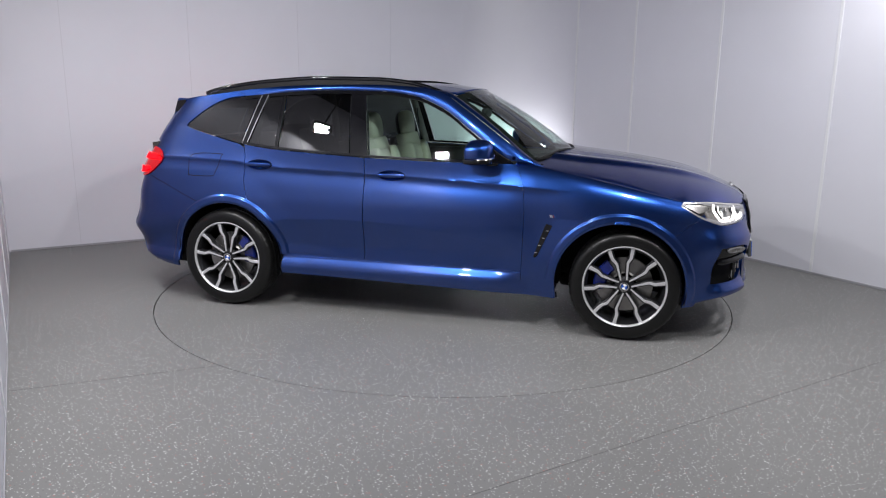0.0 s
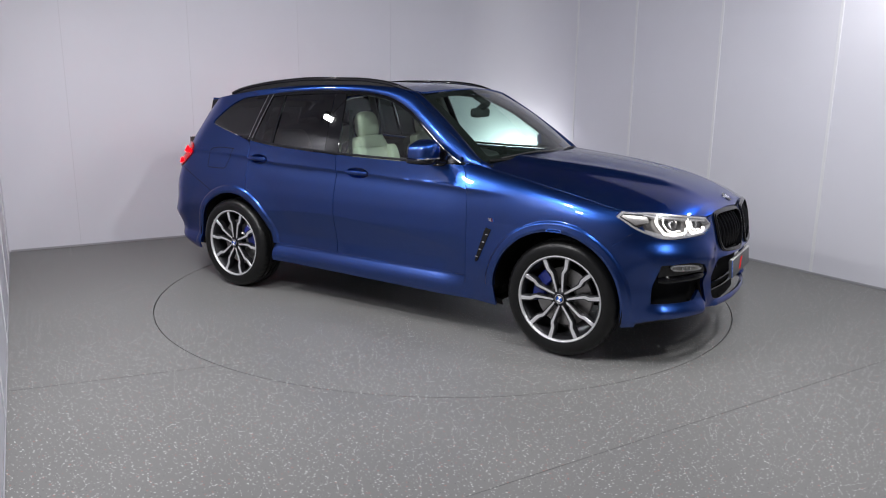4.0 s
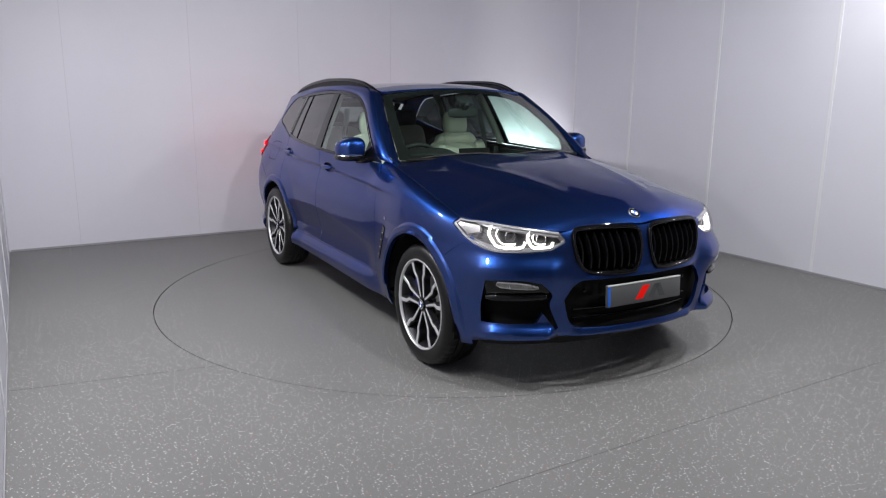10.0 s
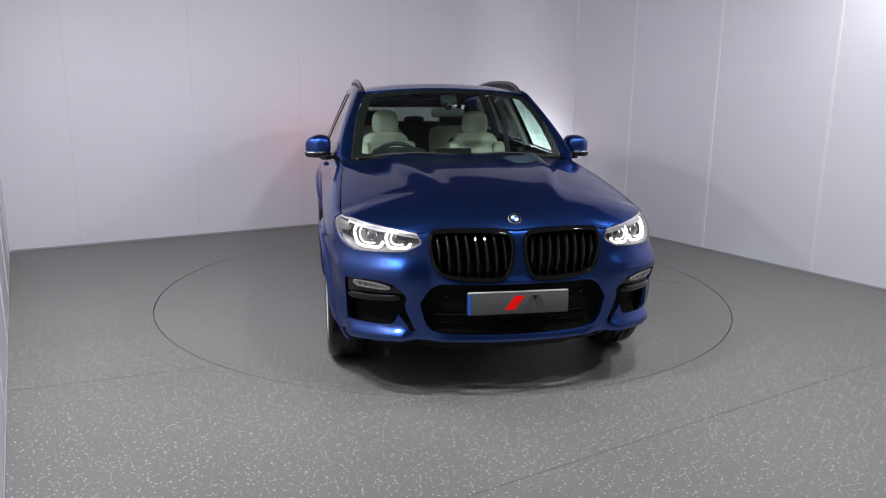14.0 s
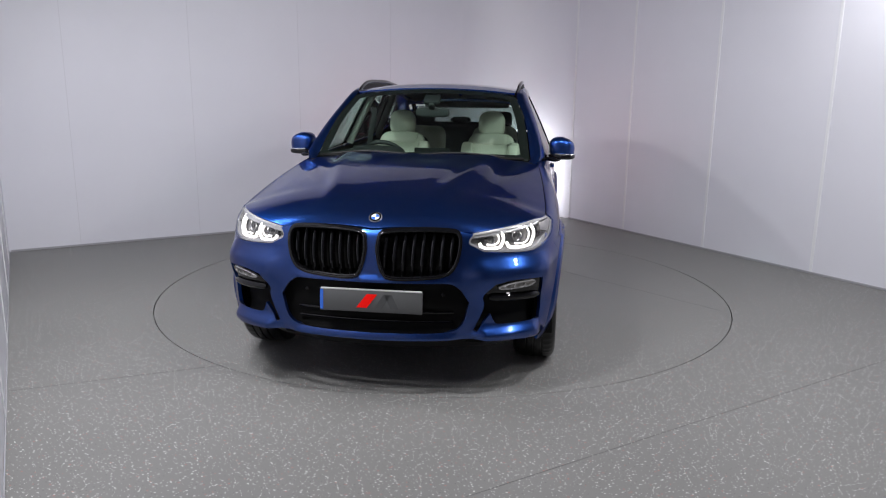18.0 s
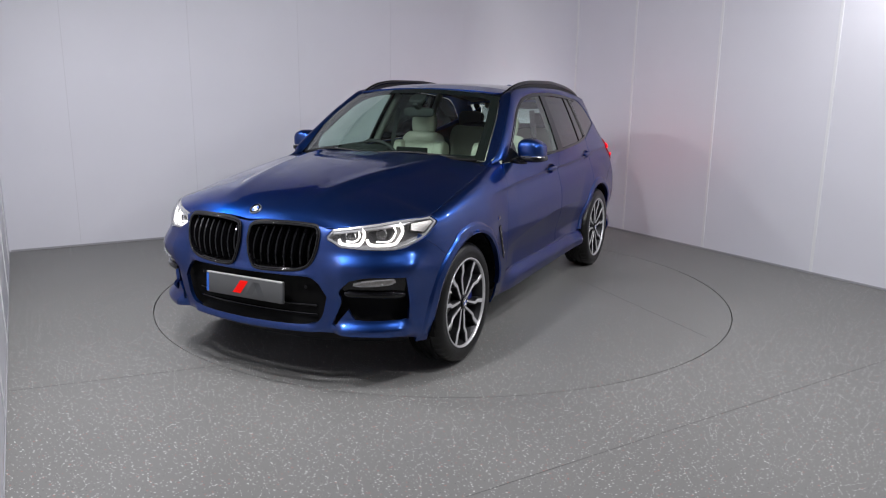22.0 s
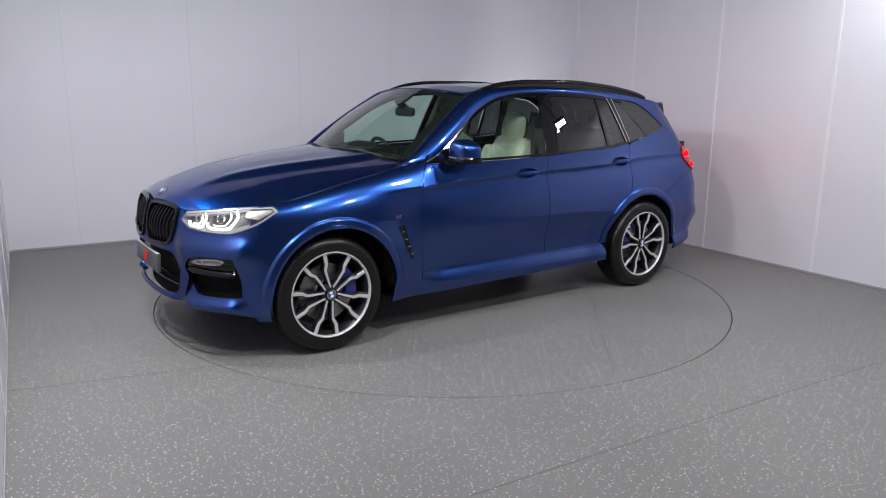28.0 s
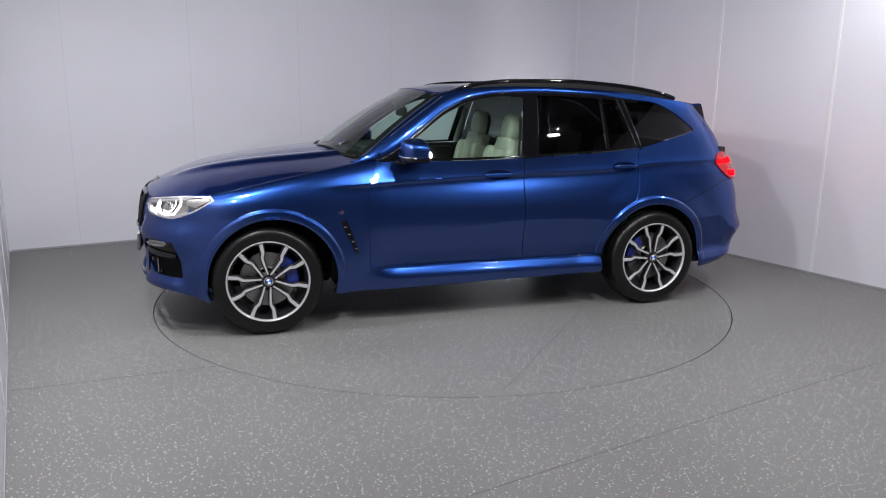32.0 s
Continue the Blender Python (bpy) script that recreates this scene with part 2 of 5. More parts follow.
def curve_pts(pts, closed=False, step=0.03, corner=()):
    """A smooth line through plane points; those numbered in corner stay sharp."""
    pts = [np.array(p, float) for p in pts]
    n = len(pts)
    out = []
    for i in range(n if closed else n - 1):
        p1, p2 = pts[i], pts[(i + 1) % n]
        p0 = pts[i - 1] if (i > 0 or closed) and i not in corner else 2 * p1 - p2
        j = (i + 1) % n
        p3 = pts[(i + 2) % n] if (closed or i + 2 < n) and j not in corner else 2 * p2 - p1
        k = max(1, int(np.ceil(np.linalg.norm(p2 - p1) / step)))
        for q in range(k):
            t = q / k
            out.append(0.5 * (2 * p1 + (p2 - p0) * t + (2 * p0 - 5 * p1 + 4 * p2 - p3) * t * t + (3 * p1 - p0 - 3 * p2 + p3) * t ** 3))
    if not closed:
        out.append(pts[-1])
    return out


def inside(p, poly):
    x, y = p[:, 0], p[:, 1]
    r = np.zeros(len(p), bool)
    a, b = poly, np.roll(poly, -1, 0)
    for (x0, y0), (x1, y1) in zip(a, b):
        if y0 != y1:
            r ^= ((y0 > y) != (y1 > y)) & (x < (x1 - x0) * (y - y0) / (y1 - y0) + x0)
    return r


def edge_gap(p, poly):
    best = np.full(len(p), 9.0)
    for a, b in zip(poly, np.roll(poly, -1, 0)):
        ab = b - a
        t = np.clip(((p - a) @ ab) / max(ab @ ab, 1e-12), 0, 1)
        best = np.minimum(best, np.linalg.norm(p - a - t[:, None] * ab, axis=1))
    return best


def inset(poly, d):
    """A polygon drawn in by d."""
    area = np.sum(poly[:, 0] * np.roll(poly[:, 1], -1) - np.roll(poly[:, 0], -1) * poly[:, 1])
    s = 1 if area > 0 else -1
    e0, e1 = poly - np.roll(poly, 1, 0), np.roll(poly, -1, 0) - poly
    n0 = np.stack([-e0[:, 1], e0[:, 0]], 1) / (np.linalg.norm(e0, axis=1)[:, None] + 1e-9)
    n1 = np.stack([-e1[:, 1], e1[:, 0]], 1) / (np.linalg.norm(e1, axis=1)[:, None] + 1e-9)
    m = n0 + n1
    m /= np.maximum((m * n0).sum(1), 0.5)[:, None]
    return poly + s * d * m


def resample(poly, step):
    out = []
    for a, b in zip(poly, np.roll(poly, -1, 0)):
        k = max(1, int(np.ceil(np.linalg.norm(b - a) / step)))
        for q in range(k):
            out.append(a + (b - a) * q / k)
    out = np.array(out)
    keep = np.linalg.norm(out - np.roll(out, 1, 0), axis=1) > 1e-4
    return out[keep]


from mathutils.geometry import delaunay_2d_cdt


def sheet(poly, holes, step, marks=()):
    """Triangles that fill a plane polygon round its holes, with edges along the marks."""
    loops = [resample(np.array(poly, float), step)] + [resample(np.array(h, float), step) for h in holes]
    allp = np.concatenate(loops)
    lo, hi = loops[0].min(0), loops[0].max(0)
    gx, gy = np.arange(lo[0] + step / 2, hi[0], step), np.arange(lo[1] + step / 2, hi[1], step * 0.87)
    grid = np.array([(x + (step / 2 if j % 2 else 0), y) for j, y in enumerate(gy) for x in gx]).reshape(-1, 2)
    if len(grid):
        ok = inside(grid, loops[0])
        for h in loops[1:]:
            ok &= ~inside(grid, h)
        for lp in loops:
            ok &= edge_gap(grid, lp) > step * 0.45
        grid = grid[ok]
    runs = []
    for mk in marks:
        mk = np.array(mk, float)
        ok = inside(mk, loops[0])
        for h in loops[1:]:
            ok &= ~inside(mk, h)
        for lp in loops:
            ok &= edge_gap(mk, lp) > 0.003
        if len(grid):
            grid = grid[np.min(np.linalg.norm(grid[:, None] - mk[None], axis=2), axis=1) > step * 0.55]
        runs.append((mk, ok))
    edges, o = [], 0
    for lp in loops:
        edges += [(o + i, o + (i + 1) % len(lp)) for i in range(len(lp))]
        o += len(lp)
    pts = np.concatenate([allp, grid]) if len(grid) else allp
    for mk, ok in runs:
        at = np.cumsum(ok) - 1 + len(pts)
        edges += [(int(at[i]), int(at[i + 1])) for i in range(len(mk) - 1) if ok[i] and ok[i + 1]]
        pts = np.concatenate([pts, mk[ok]])
    r = delaunay_2d_cdt([Vector(p) for p in pts], edges, [], 0, 1e-6)
    v = np.array([tuple(p) for p in r[0]])
    f = np.array(r[2])
    c = v[f].mean(1)
    ok = inside(c, loops[0])
    for h in loops[1:]:
        ok &= ~inside(c, h)
    return v, f[ok]


def panel(name, poly, lift, mat, parent, holes=(), step=0.03, gap=0.0033, lip=0.012, out=0.0, sides=(1, -1), label="", centre=(0.0, 0.0, 0.75), marks=()):
    """A thin panel that lies on a surface given by lift(a, b); it has turned-in edges and is mirrored for both flanks."""
    poly = np.array(poly, float)
    poly = inset(resample(poly, step), gap) if gap else poly
    holes = [inset(resample(np.array(h, float), step), -gap) if gap else np.array(h, float) for h in holes]
    v, f = sheet(poly, holes, step, marks)
    e = 1e-3
    P = lift(v[:, 0], v[:, 1])
    du = (lift(v[:, 0] + e, v[:, 1]) - lift(v[:, 0] - e, v[:, 1]))
    dv = (lift(v[:, 0], v[:, 1] + e) - lift(v[:, 0], v[:, 1] - e))
    N = np.cross(du, dv)
    N /= np.linalg.norm(N, axis=1)[:, None] + 1e-12
    c = np.array(centre)
    away = P - np.stack([P[:, 0] * 0.8 + c[0], np.zeros(len(P)) + c[1], np.zeros(len(P)) + c[2]], 1)
    s = np.sign((N * away).sum(1))
    N *= np.where(s == 0, 1, s)[:, None] if abs(s.sum()) < 0.6 * len(s) else (1 if s.sum() >= 0 else -1)
    P = P + N * out
    fn = np.cross(P[f[:, 1]] - P[f[:, 0]], P[f[:, 2]] - P[f[:, 0]])
    flip = (fn * N[f].mean(1)).sum(1) < 0
    f = np.where(flip[:, None], f[:, ::-1], f)
    verts, norms, faces = [P], [N], f.tolist()
    if lip:
        cnt = {}
        for t in faces:
            for a, b in ((t[0], t[1]), (t[1], t[2]), (t[2], t[0])):
                cnt[(a, b)] = 1
        rim = [(a, b) for (a, b) in cnt if (b, a) not in cnt]
        base = len(P)
        for a, b in rim:
            d = np.cross(P[b] - P[a], N[a])
            d /= np.linalg.norm(d) + 1e-12
            i = base
            r = min(0.0018, gap * 0.6) if gap > 0 else 0.0
            if r:
                verts.append(np.array([P[a], P[b], P[b] + (d - N[b]) * r, P[a] + (d - N[a]) * r]))
                norms.append(np.array([N[a], N[b], d, d]))
                faces.append([i + 3, i + 2, i + 1, i])
                base += 4
                i = base
            verts.append(np.array([P[a] + (d - N[a]) * r, P[b] + (d - N[b]) * r, P[b] + d * r - N[b] * lip, P[a] + d * r - N[a] * lip]))
            norms.append(np.array([d, d, d, d]))
            faces.append([i + 3, i + 2, i + 1, i])
            base += 4
    V, NN = np.concatenate(verts), np.concatenate(norms)
    obs = []
    for sd in sides:
        k = np.array([1, sd, 1])
        fs = faces if sd > 0 else [list(reversed(q)) for q in faces]
        obs.append(obj(name, V * k, fs, mat, parent, label, normals=NN * k))
    return obs if len(obs) > 1 else obs[0]


# ---- the studio ----
def wall_run(name, a, b, z1, thick, normal, seams, label, wide=0.014, strip=None, mat=None):
    """A wall from a to b with proud joint strips; normal points into the room."""
    a, b, n = Vector(a), Vector(b), Vector(normal)
    d = (b - a)
    length = d.length
    m = Matrix.Translation(a) @ Matrix(((d.x / length, -n.x, 0, 0), (d.y / length, -n.y, 0, 0), (0, 0, 1, 0), (0, 0, 0, 1)))
    w = tagged(made_box(name, (0, length, 0, thick, 0, z1), mat or WALL, m=m), label, "wall", kind="structure")
    cuts = [0.0, *[c for c in seams if 0.1 < c < length - 0.1], length]
    slit = min(wide, 0.0025)
    for c0, c1 in zip(cuts, cuts[1:]):
        bm = bmesh.new()
        box(bm, c0 + (slit if c0 else 0), c1 - (slit if c1 < length else 0), -0.003, -0.0005, 0.0, z1)
        part("wall_panel", bm, mat or WALL, w)
    for c in seams:
        bm = bmesh.new()
        if wide > 0.005:
            box(bm, c - wide, c + wide, -0.0095, -0.0034, 0.0, z1, bevel=0.002)
        else:
            box(bm, c - wide * 0.96, c + wide * 0.96, -0.0012, -0.0004, 0.0, z1)
        part("joint_strip", bm, strip or TRIM, w)
    bm = bmesh.new()
    box(bm, 0.02, length - 0.02, -0.011, -0.0036, 0.0, 0.02, bevel=0.002)
    part("skirting", bm, SKIRT, w)
    return w


bl, br, fl, fr = room(WALL_L, WALL_B), room(WALL_R, WALL_B), room(WALL_L, WALL_F), room(WALL_R, WALL_F)
CURVE = 1.02
wall_run("wall_back", bl, room(WALL_R - CURVE, WALL_B), ROOM_H, 0.12, -RV, [0.64, 1.83, 3.03, 4.20], "pale grey panelled studio wall with flush joints", 0.0025, JOINT)
wall_run("wall_right", room(WALL_R, WALL_B - CURVE), fr, ROOM_H, 0.12, -RU, [0.03, 1.0, 2.15, 3.36, 4.56, 5.76], "pale grey panelled wall with raised joint strips")
fl2 = fl - RU * 0.11
ln = (bl - fl2).normalized()
wall_run("wall_left", fl2, bl, ROOM_H, 0.12, Vector((ln.y, -ln.x, 0)), [0.9, 2.1, 3.3, 4.5, 5.7, 6.9, 8.1], "pale grey panelled wall seen edge on")
# out of view: closes the room and holds back bounced light
wall_run("wall_front", fr, fl2, ROOM_H, 0.12, RV, [1.2, 2.4, 3.6, 4.8], "unseen shutter wall across the end, toned down to dim the fill", mat=SHUTTER, strip=SHUTTER)
vs, fs = [], []
for i in range(33):
    a = radians(90 * i / 32)
    for r, z in ((CURVE, 0), (CURVE, ROOM_H), (CURVE + 0.12, ROOM_H), (CURVE + 0.12, 0)):
        vs.append(room(WALL_R - CURVE + r * math.cos(a), WALL_B - CURVE + r * math.sin(a), z))
for i in range(32):
    for k in range(4):
        fs.append((i * 4 + k, i * 4 + (k + 1) % 4, i * 4 + 4 + (k + 1) % 4, i * 4 + 4 + k))
tagged(part("wall_corner", mesh_bm(vs, fs), WALL, None, smooth=True), "pale grey wall panel curved round the corner", "wall", kind="structure")
bm = bmesh.new()
box(bm, WALL_L - 0.12, WALL_R + 0.12, WALL_F - 0.12, WALL_B + 0.12, ROOM_H + 0.002, ROOM_H + 0.12)
tagged(part("ceiling", bm, CEILING, None, m=pose(0, 0, 0, 0, 0, ROOM_TURN)), "plain dark grey ceiling above the studio", "ceiling", kind="structure")

TABLE_R = 2.242


def ring_floor():
    """The fixed floor round the round pit of the turntable."""
    n = 160
    c, s = math.cos(radians(ROOM_TURN)), math.sin(radians(ROOM_TURN))
    vs, fs = [], []
    for i in range(n):
        a = 2 * math.pi * i / n
        dx, dy = math.cos(a), math.sin(a)
        u, v = dx * c + dy * s, -dx * s + dy * c
        k = min((WALL_R + 0.1) / u if u > 1e-6 else 99, (WALL_L - 0.1) / u if u < -1e-6 else 99,
                (WALL_B + 0.1) / v if v > 1e-6 else 99, (WALL_F - 0.1) / v if v < -1e-6 else 99)
        r = TABLE_R + 0.007
        vs += [(dx * k, dy * k, 0), (dx * r, dy * r, 0), (dx * r, dy * r, -0.06), (dx * k, dy * k, -0.06)]
    for i in range(n):
        j = (i + 1) % n
        fs += [(i * 4, j * 4, j * 4 + 1, i * 4 + 1), (i * 4 + 1, j * 4 + 1, j * 4 + 2, i * 4 + 2)]
    for u, v in ((WALL_R, WALL_B), (WALL_L, WALL_B), (WALL_L, WALL_F), (WALL_R, WALL_F)):
        p = room(u + math.copysign(0.1, u), v + math.copysign(0.1, v))
        a = math.atan2(p.y, p.x) % (2 * math.pi)
        i = int(a / (2 * math.pi) * n) % n
        vs.append(tuple(p))
        fs.append((len(vs) - 1, ((i + 1) % n) * 4, i * 4))
    bm = mesh_bm(vs, fs)
    return part("floor", bm, FLOOR, None)


floor = tagged(ring_floor(), "grey vinyl floor with scattered pale flakes", "floor", kind="structure")
for a, b in (((0.1, -3.2), (2.75, -1.6)), ((-2.35, -2.25), (-1.23, -1.8))):
    a, b = Vector((*a, 0)), Vector((*b, 0))
    d = b - a
    made_box("weld_seam", (0, d.length, -0.0018, 0.0018, 0.0004, 0.0012), WELD, floor, m=Matrix.Translation(a) @ pose(0, 0, 0, 0, 0, math.degrees(math.atan2(d.y, d.x))))
bm = bmesh.new()
bmesh.ops.create_circle(bm, cap_ends=True, segments=96, radius=2.6)
part("pit_bottom", bm, PIT, floor, m=pose(0, 0, -0.03))
vs, fs = revolve([(0.001, 0.0), (TABLE_R - 0.0015, 0.0), (TABLE_R, -0.0015), (TABLE_R, -0.028), (0.001, -0.028)], 160)
bm = mesh_bm([(x, z, y) for x, y, z in vs], fs)
turntable = tagged(part("turntable", bm, FLOOR, None), "round grey vinyl turntable set flush in the floor", "turntable")


# ---- the car: its surfaces ----
car = tagged(new("car"), "metallic blue five-door car with black grille and lit lamps", "car")
HUB_F, HUB_R, HUB_Z, ARCH = 1.432, -1.432, 0.36, 0.42
ARCH_F, ARCH_R = 1.395, -1.415
XA, NOSE_P, TAIL_P = 0.9, 6.4, 13
low_y = pc([0.18, 0.235, 0.28, 0.312, 0.328, 0.36, 0.40, 0.42, 0.48, 0.54, 0.60, 0.68, 0.78, 0.88, 0.94, 1.0], [0.84, 0.892, 0.913, 0.923, 0.922, 0.908, 0.886, 0.884, 0.889, 0.902, 0.917, 0.931, 0.930, 0.914, 0.900, 0.882])
belt_z = pc([-2.1, -1.79, -1.45, -1.1, -0.65, -0.2, 0.2, 0.67, 0.85], [1.40, 1.294, 1.222, 1.18, 1.155, 1.138, 1.13, 1.13, 1.135])
belt_y = pc([-2.1, -1.79, -1.32, -0.9, -0.36, 0.2, 0.67, 0.85], [0.68, 0.742, 0.812, 0.862, 0.888, 0.878, 0.842, 0.80])
roof_y = pc([-2.1, -1.8, -1.2, -0.4, 0.2, 0.6], [0.56, 0.60, 0.635, 0.655, 0.635, 0.62])
nose_x = pc([0.2, 0.30, 0.36, 0.5, 0.65, 0.80, 0.87, 0.90, 0.92, 0.95, 0.98, 1.02], [2.17, 2.235, 2.262, 2.268, 2.268, 2.250, 2.228, 2.207, 2.183, 2.14, 2.08, 2.0])
tail_x = pc([0.2, 0.27, 0.34, 0.44, 0.55, 0.60, 0.67, 0.78, 0.86, 0.92, 1.0, 1.13, 1.25, 1.36, 1.48, 1.6], [2.14, 2.24, 2.36, 2.415, 2.47, 2.44, 2.40, 2.385, 2.372, 2.355, 2.345, 2.295, 2.245, 2.175, 2.10, 2.02])
fend_w = pc([0.18, 0.30, 0.5, 0.8, 0.88, 0.92, 0.96, 1.0], [0.87, 0.925, 0.952, 0.952, 0.935, 0.91, 0.86, 0.79])
hood_y = pc([0.6, 0.8, 1.0, 1.4, 1.765, 1.913, 2.026, 2.10, 2.147, 2.2, 2.25], [0.79, 0.80, 0.82, 0.85, 0.866, 0.80, 0.70, 0.60, 0.507, 0.44, 0.42])
hood_z = pc([0.6, 0.8, 1.0, 1.4, 1.6, 1.765, 1.913, 2.026, 2.10, 2.147, 2.2, 2.25], [1.13, 1.112, 1.078, 1.0, 0.957, 0.925, 0.9195, 0.905, 0.891, 0.879, 0.873, 0.866])
hood_c = pc([0.6, 0.95, 1.36, 1.76, 1.96, 2.08, 2.14, 2.19, 2.23, 2.26], [1.20, 1.165, 1.125, 1.06, 1.015, 0.972, 0.945, 0.912, 0.878, 0.85])
roof_c = pc([-2.12, -1.8, -1.4, -1.0, -0.5, 0.0, 0.3], [1.475, 1.54, 1.60, 1.635, 1.652, 1.642, 1.605])


def eased(f, width):
    """A curve averaged over a width that may change along it, which keeps its reflections even."""
    taps = [(o, math.exp(-o * o / 2)) for o in np.linspace(-2, 2, 9)]
    total = sum(w for _, w in taps)
    return lambda x: sum(w / total * f(np.asarray(x, float) + o * width(np.asarray(x, float))) for o, w in taps)


crease_z = pc([-2.0, -1.4, -1.13, -0.24, 0.4, 1.0], [1.083, 1.068, 1.042, 1.012, 0.988, 0.96])


low_crease = pc([-1.1, -0.9, -0.4, 0.1, 0.5, 0.8], [0.655, 0.675, 0.69, 0.655, 0.60, 0.55])


def smooth_step(a, b, x):
    t = np.clip((x - a) / (b - a), 0, 1)
    return t * t * (3 - 2 * t)


hood_c = eased(hood_c, lambda x: 0.09 * smooth_step(2.0, 1.6, x))
hood_z = eased(hood_z, lambda x: 0.06 * smooth_step(1.75, 1.4, x) * smooth_step(0.8, 1.0, x))
low_y = eased(low_y, lambda z: 0.02 * smooth_step(0.46, 0.56, z) * smooth_step(1.0, 0.95, z))


def flank(x, z):
    """Half width of the car's side at x and z."""
    x, z = np.asarray(x, float), np.asarray(z, float)
    rf, rr = np.hypot(x - ARCH_F, z - HUB_Z), np.hypot(x - ARCH_R, z - HUB_Z)
    low = low_y(np.minimum(z, 1.0)) + 0.018 * smooth_step(0.64, 0.42, rr) * (z < 1.0)
    zb, yb = belt_z(x), belt_y(x)
    s = np.clip((z - 1.0) / np.maximum(zb - 1.0, 0.02), 0, 1)
    y = np.where(z < 1.0, low, 0.882 + (yb - 0.882) * s)
    g = np.clip((z - zb) / (1.62 - zb), 0, 1.2)
    y = np.where(z > zb, yb + (roof_y(x) - yb) * (0.86 * g + 0.14 * g * g), y)
    # front wing: rolls over to the bonnet's edge
    zh, yh = hood_z(x), hood_y(x)
    thin = 1 - 0.030 * (1 - smooth_step(0.75, 1.2, x))
    w = fend_w(np.minimum(z, 0.8)) * thin + 0.016 * smooth_step(0.62, 0.42, rf)
    t = np.clip((x - XA) / (nose_x(np.minimum(z, 0.93)) - XA), 0, 0.999)
    tap = np.sqrt(1 - t ** NOSE_P)
    q = np.clip((z - 0.78) / np.maximum(zh - 0.78, 0.02), 0, 1)
    roll = yh + (0.952 * tap * thin - yh) * np.clip(1 - q ** 2.3, 0, 1) ** 0.55
    wing = np.where(z < 0.78, w * tap, roll)
    y = y + (wing - y) * smooth_step(0.55, 0.84, x) * (z < zh + 0.03)
    # the crease from the tail lamp over the handles to the wing: proud above, hollow below
    cz = crease_z(x)
    k = cz - z
    lip = np.where(k < 0, np.exp(-np.abs(k) / 0.05), (1 + 0.45) * np.exp(-np.maximum(k, 0) / 0.018) - 0.45 * np.exp(-(np.maximum(k - 0.01, 0) / 0.075) ** 2))
    y = y + 0.0125 * lip * smooth_step(1.14, 0.72, x) * smooth_step(-2.12, -1.98, x) * (z < 1.3)
    # the lower edge of the doors, hollow down to the sill
    k = np.maximum(low_crease(x) - z, 0)
    y = y - 0.0085 * (1 - np.exp(-k / 0.03)) * smooth_step(0.415, 0.52, z) * smooth_step(0.80, 0.45, x) * smooth_step(-1.12, -0.95, x)
    r = np.clip((-x - 0.9) / (tail_x(z) - 0.9), 0, 0.999)
    return y * np.sqrt(1 - r ** TAIL_P)


def side_lift(x, z):
    return np.stack([x, flank(x, z), z], 1)


def nose_lift(a, z):
    """Front chart: a is the turn round the nose (radians times 0.95), z the height."""
    p = np.clip(a / 0.95, -1.5, 1.5)
    w = fend_w(z)
    ay = np.abs(w * np.sin(p))
    x = XA + (nose_x(z) - XA) * np.cos(p) ** (2 / NOSE_P)
    # relief: a shelf over the corner pockets, a lip below them, a brow over the lower intake
    side = smooth_step(0.44, 0.58, ay) * smooth_step(0.93, 0.85, ay)
    d = 0.038 * smooth_step(0.778, 0.672, z) * smooth_step(0.48, 0.655, z) * side
    d = d + 0.050 * smooth_step(0.412, 0.335, z) * np.clip((z - 0.265) / 0.045, 0, 1) * smooth_step(0.50, 0.57, ay) * smooth_step(0.87, 0.80, ay)
    d = d + 0.016 * np.clip((0.668 - z) / 0.03, 0, 1) * np.clip((z - 0.60) / 0.03, 0, 1) * smooth_step(0.46, 0.32, ay)
    d = d + 0.022 * np.clip((0.368 - z) / 0.03, 0, 1) * smooth_step(0.47, 0.38, ay)
    rf = np.hypot(x - ARCH_F, z - HUB_Z)
    y = w * np.sin(p) + np.sign(p) * 0.016 * smooth_step(0.62, 0.42, rf) * smooth_step(0.5, 0.8, ay) * (z < 0.8)
    c, s = np.cos(np.clip(p * 0.8, -1.5, 1.5)), np.sin(np.clip(p * 0.8, -1.5, 1.5))
    return np.stack([x + d * c, y + d * s, z + 0 * a], 1)


def at_y(y, z):
    return (0.95 * math.asin(max(-0.995, min(0.995, y / float(fend_w(z))))), z)


def at_x(x, z):
    t = (x - XA) / (float(nose_x(z)) - XA)
    return (0.95 * math.acos(max(0.0, min(1.0, t)) ** (NOSE_P / 2)), z)


def hood_lift(x, y):
    w = np.clip(np.abs(y) / hood_y(x), 0, 1.1)
    zh, zc = hood_z(x), hood_c(x)
    z = zh + (zc - zh) * (1 - w ** 2.4)
    # two ridges that fan out towards the windscreen
    k = 0.30 + 0.19 * smooth_step(2.1, 0.9, x)
    z = z + 0.016 * np.exp(-((np.abs(y) - k) / 0.060) ** 2) * smooth_step(2.15, 1.70, x) + 0.015 * smooth_step(k + 0.06, k - 0.09, np.abs(y)) * smooth_step(2.14, 1.7, x)
    return np.stack([x, y, z], 1)


def roof_lift(x, y):
    w = np.abs(y) / 0.63
    return np.stack([x, y, roof_c(x) - 0.05 * w ** 2.2], 1)


